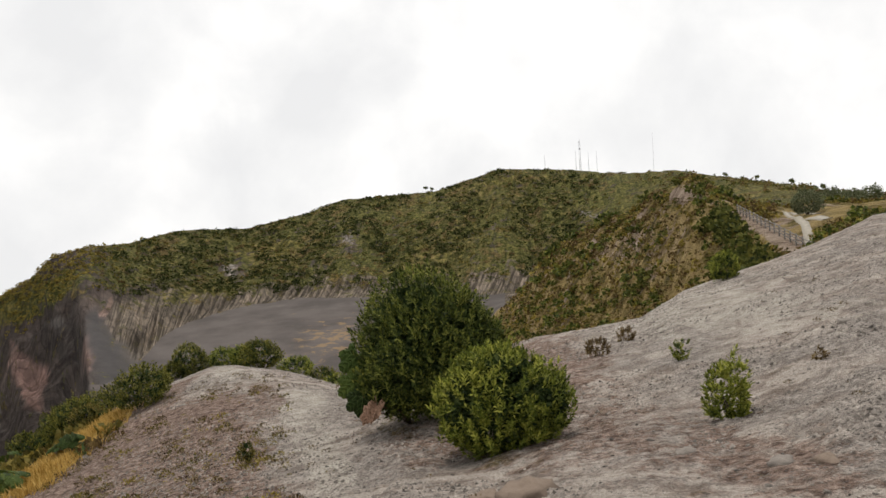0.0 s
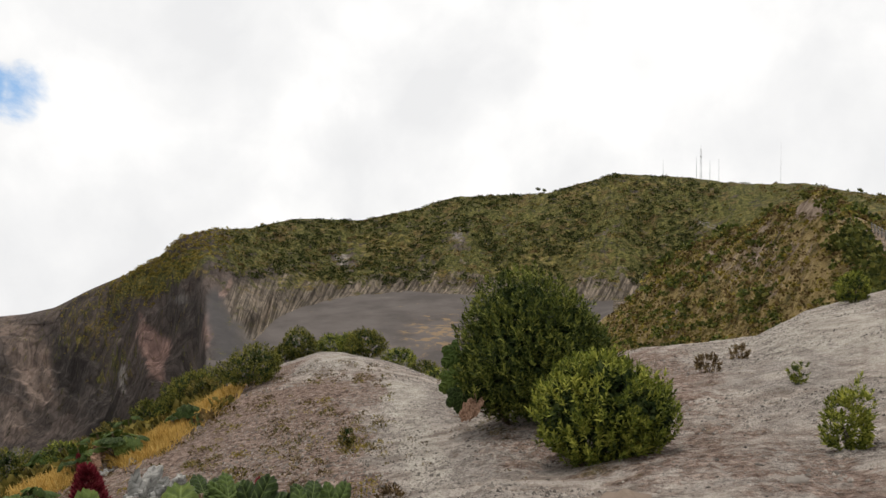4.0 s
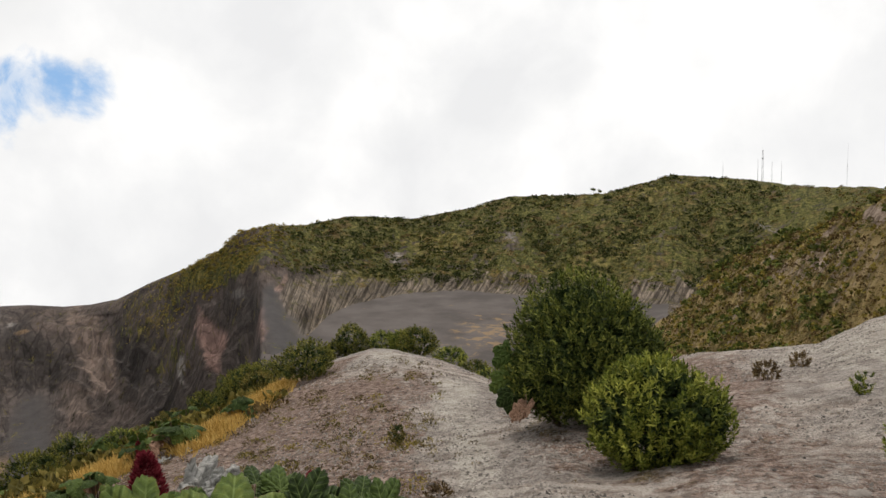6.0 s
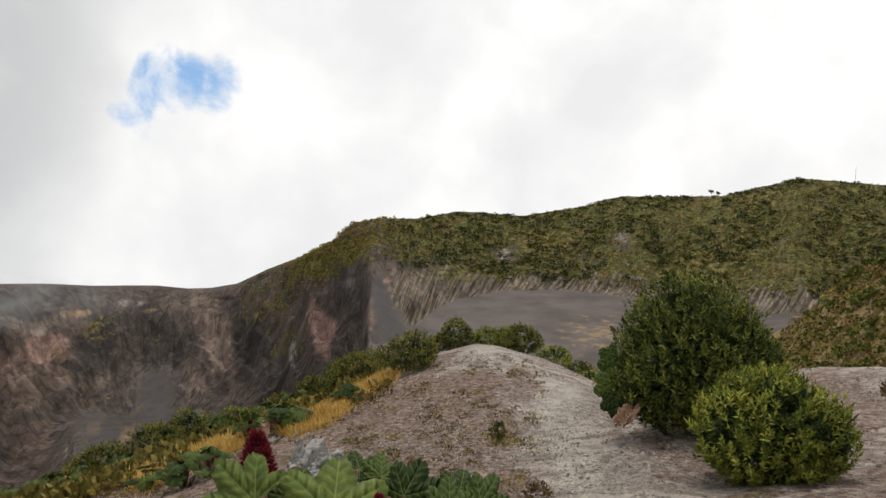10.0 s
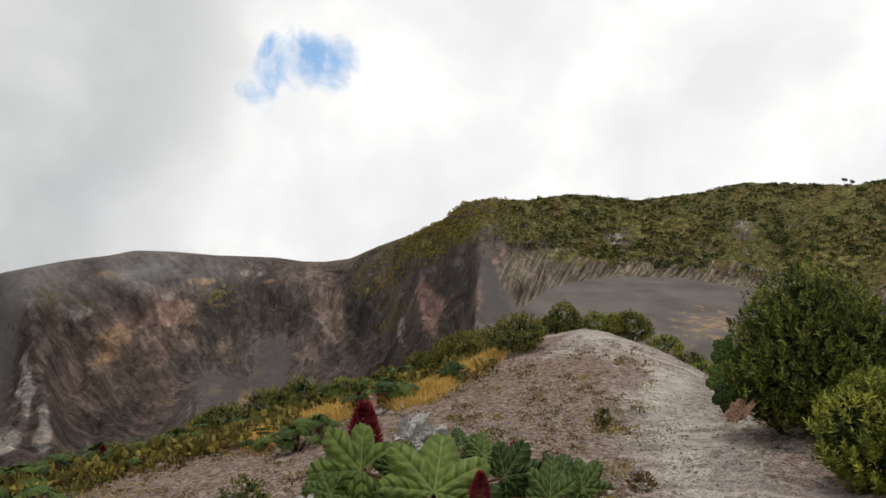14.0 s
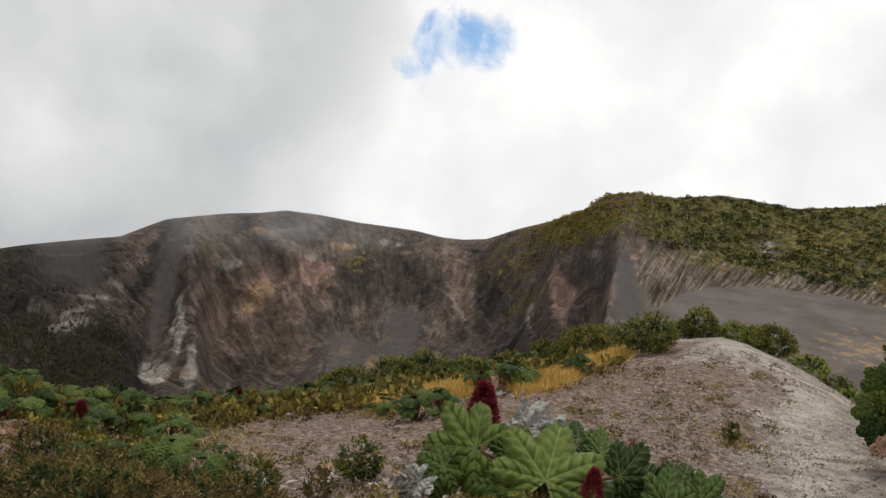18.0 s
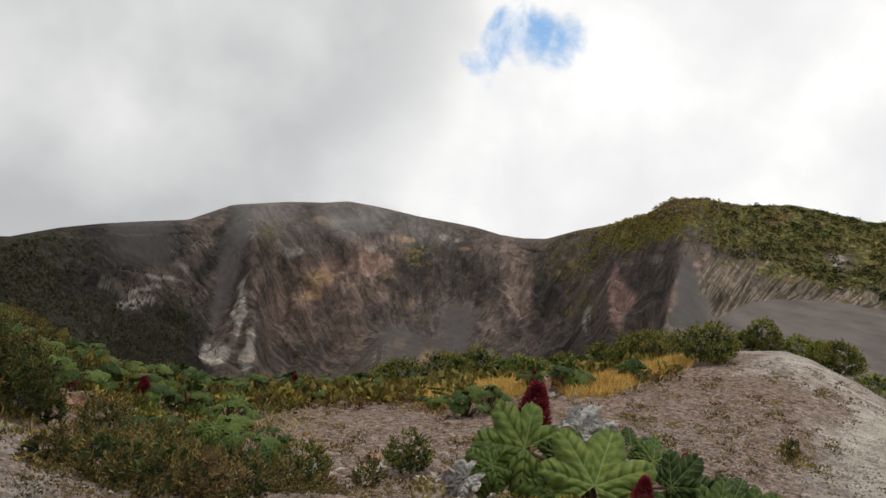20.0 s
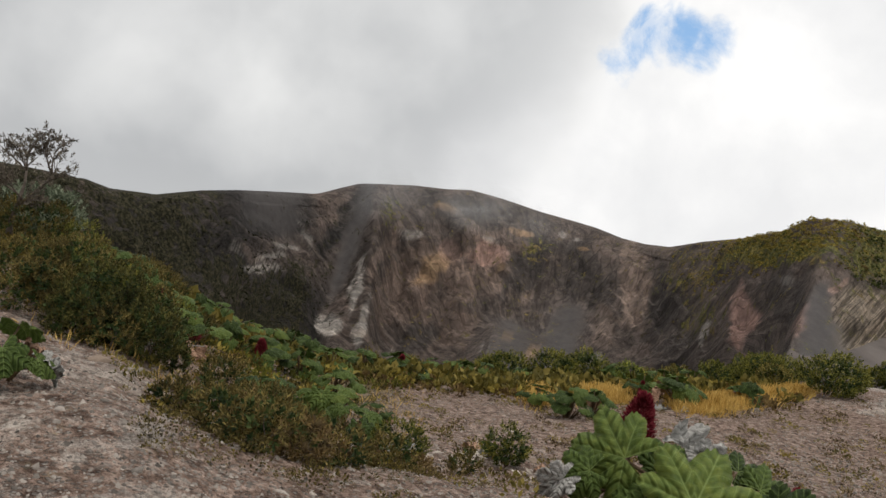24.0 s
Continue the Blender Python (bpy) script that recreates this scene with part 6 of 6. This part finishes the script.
LEAF_TWIG = mat_leaf("sparse_tree_leaf", (0.045, 0.038, 0.030), (0.11, 0.092, 0.072), (0.22, 0.19, 0.15), 0.9)
LEAF_LAWN = mat_leaf("lawn_tree_leaf", (0.050, 0.060, 0.030), (0.12, 0.135, 0.070), (0.27, 0.275, 0.16), 0.8)


# ---- tree at the head of the bank ----
def tree(where, height, spread, seed, material, label, leaf=0.16, twigs=5, name="tree", bare=0.5):
    rs_ = random.Random(seed)
    nr = np.random.RandomState(seed)
    top = new(name)
    top.location = where
    tagged(top, label, "tree")
    tips, limbs = [], []

    def grow(p, d, length, rad, depth):
        pts, q = [p], p
        for k in range(3):
            d = (d + Vector((rs_.uniform(-1, 1), rs_.uniform(-1, 1), rs_.uniform(-0.4, 0.6))) * 0.25).normalized()
            q = q + d * length / 3
            pts.append(q)
        limbs.append(tube(pts, [rad, rad * 0.85, rad * 0.7, rad * 0.55], 6))
        if depth == 0:
            tips.append((pts[-1], d))
            tips.append((pts[-2], d))
            return
        for k in range(3 if depth > 1 else twigs):
            a = rs_.random() * 6.28
            grow(pts[-1 - (k % 2)], (d * 0.9 + Vector((math.cos(a), math.sin(a), 0.25)) * spread).normalized(), length * rs_.uniform(0.55, 0.8), rad * 0.5, depth - 1)
    grow(Vector((0, 0, -0.2)), Vector((0.05, 0, 1)), height * 0.38, height * 0.028, 3)
    child("trunk", make_mesh("trunk", *limbs[0], BARK, True), top)
    child("branch", make_mesh("branch", *join(limbs[1:]), BARK, True), top)
    T = np.array([tuple(t[0]) for t in tips])
    D = np.array([tuple(t[1]) for t in tips])
    rep_ = 3
    T = np.repeat(T, rep_, 0) + nr.randn(len(T) * rep_, 3) * leaf * 0.9
    D = unit(np.repeat(D, rep_, 0) + nr.randn(len(T), 3) * 0.5)
    keep_ = nr.rand(len(T)) < bare
    V, F = shoots(nr, T[keep_], D[keep_], 8, leaf, leaf * 0.35, leaf * 1.3)
    child("crown", make_mesh("crown", V, F, material), top)
    return top


tree(ground_at(97.6, 9.6), 2.0, 0.8, 3, LEAF_TWIG, "thin sparse grey-brown tree on the bank against the sky", 0.055, 10, bare=0.6)
for i, (az, r, w, h) in enumerate([(-30.5, 93, 3.4, 3.3), (-32.2, 150, 6.5, 6.0), (-33.6, 155, 6.0, 5.5), (-34.8, 140, 5.0, 4.6)]):
    bush(ground_at(az, r), w, h, 400 + i, 0.30 if r < 120 else 0.45, LEAF_LAWN, "round grey-green tree by the viewpoint lawn", "lawn trees", per=7, density=1.0, lobes=5, inner=LEAF_LAWN, category="tree", name="tree")
for i, (az, h) in enumerate([(0.6, 7), (0.1, 4.5), (-26.8, 5), (-24.6, 4), (-29.5, 5), (-31.6, 5)]):
    tree(ground_at(az, float(at(SKY_R, az)) - 4), h, 0.9, 40 + i, LEAF_BUSH, "small dark tree on the skyline of the rim", 0.42, 8, bare=1.0)


# ---- viewpoint: fence, paths, shelter ----
def fence():
    top = new("fence")
    n = 17
    pts = []
    for i in range(n):
        f = i / (n - 1)
        x, y = 40.7 + (31.6 - 40.7) * f, 85.8 + (53.4 - 85.8) * f
        pts.append(ground_at(math.degrees(math.atan2(-x, y)), math.hypot(x, y)))
    top.location = pts[0]
    tagged(top, "weathered grey wooden post and rail fence along the path", "fence")
    for p in pts:
        V, F = tube([p - pts[0] - Vector((0, 0, 0.4)), p - pts[0] + Vector((0, 0, 0.6)), p - pts[0] + Vector((0, 0, 1.15)), p - pts[0] + Vector((0, 0, 1.18))], [0.085, 0.08, 0.08, 0.05], 8)
        child("post", make_mesh("post", V, F, WOOD), top)
    for a, b in zip(pts, pts[1:]):
        for h in (0.4, 0.72, 1.05):
            V, F = tube([a - pts[0] + Vector((0, 0, h)), (a + b) / 2 - pts[0] + Vector((0, 0, h - 0.02)), b - pts[0] + Vector((0, 0, h))], [0.055, 0.05, 0.055], 6)
            child("rail", make_mesh("rail", V, F, WOOD), top)


def paved(points, width, label):
    """A raised ribbon of pale paving that follows the ground."""
    V, F = [], []
    n = 26
    P = [Vector((-q * math.sin(radians(a)), q * math.cos(radians(a)), 0)) for a, q in points]
    for i in range(n + 1):
        f = i / n * (len(P) - 1)
        k = min(int(f), len(P) - 2)
        c = P[k].lerp(P[k + 1], f - k)
        d = (P[k + 1] - P[k]).normalized()
        s = Vector((-d.y, d.x, 0)) * width / 2
        for q in (c + s, c - s):
            az_, r_ = math.degrees(math.atan2(-q.x, q.y)), math.hypot(q.x, q.y)
            p = ground_at(az_, r_)
            V += [(p.x, p.y, p.z + 0.10), (p.x, p.y, p.z - 0.6)]
    for i in range(n):
        a, b = 4 * i, 4 * i + 4
        F += [(a, a + 2, b + 2, b), (a, b, b + 1, a + 1), (a + 2, a + 3, b + 3, b + 2)]
    ob = new("path", make_mesh("path", V, F, PAVING))
    tagged(ob, label, "path", kind="structure")


fence()
paved([(-30.66, 66), (-30.2, 80), (-29.9, 88), (-28.9, 106)], 0.8, "pale paved walkway of the viewpoint")
paved([(-30.2, 85), (-31.0, 83), (-31.9, 77)], 1.0, "pale paved walkway of the viewpoint")
paved([(-29.4, 106), (-30.6, 98), (-31.4, 88)], 1.0, "pale paved walkway of the viewpoint")


def shelter(where):
    top = new("shelter")
    top.location = where
    tagged(top, "small open shelter with grey pitched roof among trees", "shelter")
    for x, y in ((-1.6, -1.3), (1.6, -1.3), (1.6, 1.3), (-1.6, 1.3)):
        V, F = tube([(x, y, -1.0), (x, y, 1.2), (x, y, 2.3)], [0.12, 0.11, 0.11], 8)
        child("post", make_mesh("post", V, F, WOOD), top)
    V = [(-2.4, -2, 2.25), (2.4, -2, 2.25), (2.4, 2, 2.25), (-2.4, 2, 2.25), (-2.4, -2, 2.4), (2.4, -2, 2.4), (2.4, 2, 2.4), (-2.4, 2, 2.4), (-1.2, 0, 3.4), (1.2, 0, 3.4)]
    F = [(3, 2, 1, 0), (0, 1, 5, 4), (1, 2, 6, 5), (2, 3, 7, 6), (3, 0, 4, 7), (4, 5, 9, 8), (6, 7, 8, 9), (5, 6, 9), (7, 4, 8)]
    child("roof", make_mesh("roof", V, F, ROOF), top, "grey hipped roof")


shelter(ground_at(-33.9, 240))


# ---- radio masts on the summit ----
def mast(az, top_el, width, label):
    r = float(at(SKY_R, az)) - 3
    p = ground_at(az, r)
    h = polar(az, top_el, r).z - p.z
    top = new("radio_mast")
    top.location = p
    tagged(top, label, "radio mast", "radio masts")
    if width < 0.6:
        V, F = tube([(0, 0, -2), (0, 0, h * 0.6), (0, 0, h)], [width / 2, width / 2, width / 3], 6)
        child("pole", make_mesh("pole", V, F, METAL), top)
        V, F = tube([(0, 0, h - 0.1), (0, 0, h + 1.2)], [width / 5, width / 8], 5)
        child("antenna", make_mesh("antenna", V, F, METAL), top)
        return
    c = [(width / 2, width / 2), (-width / 2, width / 2), (-width / 2, -width / 2), (width / 2, -width / 2)]
    for x, y in c:
        V, F = tube([(x * 1.4, y * 1.4, -2), (x, y, h * 0.5), (x * 0.7, y * 0.7, h)], [0.10, 0.085, 0.07], 5)
        child("leg", make_mesh("leg", V, F, METAL), top)
    braces = []
    steps = max(4, int(h / (width * 1.3)))
    for i in range(steps):
        z0, z1 = h * i / steps, h * (i + 1) / steps
        for k in range(4):
            (xa, ya), (xb, yb) = c[k], c[(k + 1) % 4]
            braces.append(tube([(xa, ya, z0), (xb, yb, z1)], [0.035, 0.035], 4))
            braces.append(tube([(xa, ya, z1), (xb, yb, z1)], [0.035, 0.035], 4))
    child("bracing", make_mesh("bracing", *join(braces), METAL), top)
    V, F = tube([(0, 0, h - 1), (0, 0, h + 3)], [0.10, 0.05], 5)
    child("antenna", make_mesh("antenna", V, F, METAL), top)
    V, F = tube([(0, 0, h * 0.72), (0, 0, h * 0.72 + 1.4)], [0.9, 0.9], 10)
    child("dish_drum", make_mesh("dish_drum", V, F, METAL), top)


mast(-12.9, 1.25, 1.1, "tall grey lattice radio mast on the summit ridge")
mast(-12.55, 0.5, 0.35, "slim radio pole on the summit ridge")
mast(-13.6, 0.25, 0.35, "slim radio pole on the summit ridge")
mast(-14.3, 0.35, 0.3, "slim radio pole on the summit ridge")
mast(-18.95, 1.6, 0.20, "tall slim radio pole on the summit ridge")
mast(-9.9, 0.3, 0.3, "slim radio pole on the summit ridge")


# ---- cloud that trails over the far rim ----
def mat_mist():
    m = bpy.data.materials.new("thin_cloud")
    m.use_nodes = True
    gr = Graph(m.node_tree)
    p = place(gr)
    a = gr.node("ShaderNodeAttribute", attribute_name="fade").outputs["Fac"]
    n = gr.noise(gr.node("ShaderNodeMapping", {"Vector": p, "Scale": (1, 1, 1.3)}).outputs[0], 0.016, 7, 0.6, dist=0.6)
    alpha = gr.math("MULTIPLY", a, gr.step(n, 0.26, 0.80))
    d = gr.node("ShaderNodeBsdfDiffuse", {"Color": (0.8, 0.8, 0.8, 1)})
    t = gr.node("ShaderNodeBsdfTranslucent", {"Color": (0.8, 0.8, 0.8, 1)})
    both = gr.node("ShaderNodeMixShader", {0: 0.5, 1: d.outputs[0], 2: t.outputs[0]})
    clear = gr.node("ShaderNodeBsdfTransparent")
    mx = gr.node("ShaderNodeMixShader", {0: alpha, 1: clear.outputs[0], 2: both.outputs[0]})
    gr.node("ShaderNodeOutputMaterial", {"Surface": mx.outputs[0]})
    return m


MIST = mat_mist()


def mist(a0, a1, e0, e1, back, strength, label):
    """A thin billowing sheet of cloud just inside the rim."""
    na, ne = 60, 24
    V, fade = [], []
    for i in range(na + 1):
        for j in range(ne + 1):
            f, q = i / na, j / ne
            az = a0 + (a1 - a0) * f
            el = e0 + (e1 - e0) * q + 0.4 * math.sin(f * 9 + back)
            r = float(at(SKY_R, az)) - back + 14 * float(fbm(np.array([az * 0.3]), np.array([el * 0.4]), 3)[0])
            V.append(tuple(polar(az, el, r)))
            fade.append(strength * math.sin(math.pi * f) ** 0.7 * math.sin(math.pi * q) ** 1.3)
    F = [(i * (ne + 1) + j, (i + 1) * (ne + 1) + j, (i + 1) * (ne + 1) + j + 1, i * (ne + 1) + j + 1) for i in range(na) for j in range(ne)]
    me = make_mesh("cloud", V, F, MIST, True)
    at_ = me.attributes.new("fade", "FLOAT", "POINT")
    at_.data.foreach_set("value", np.array(fade, dtype=np.float32))
    ob = tagged(new("cloud", me), label, "cloud", kind="stuff")
    ob.visible_shadow = False


mist(48, 70, -13.0, -7.6, 90, 0.30, "thin grey cloud trailing over the far rim")
mist(54, 72, -13.6, -8.0, 120, 0.12, "thin grey cloud trailing over the far rim")
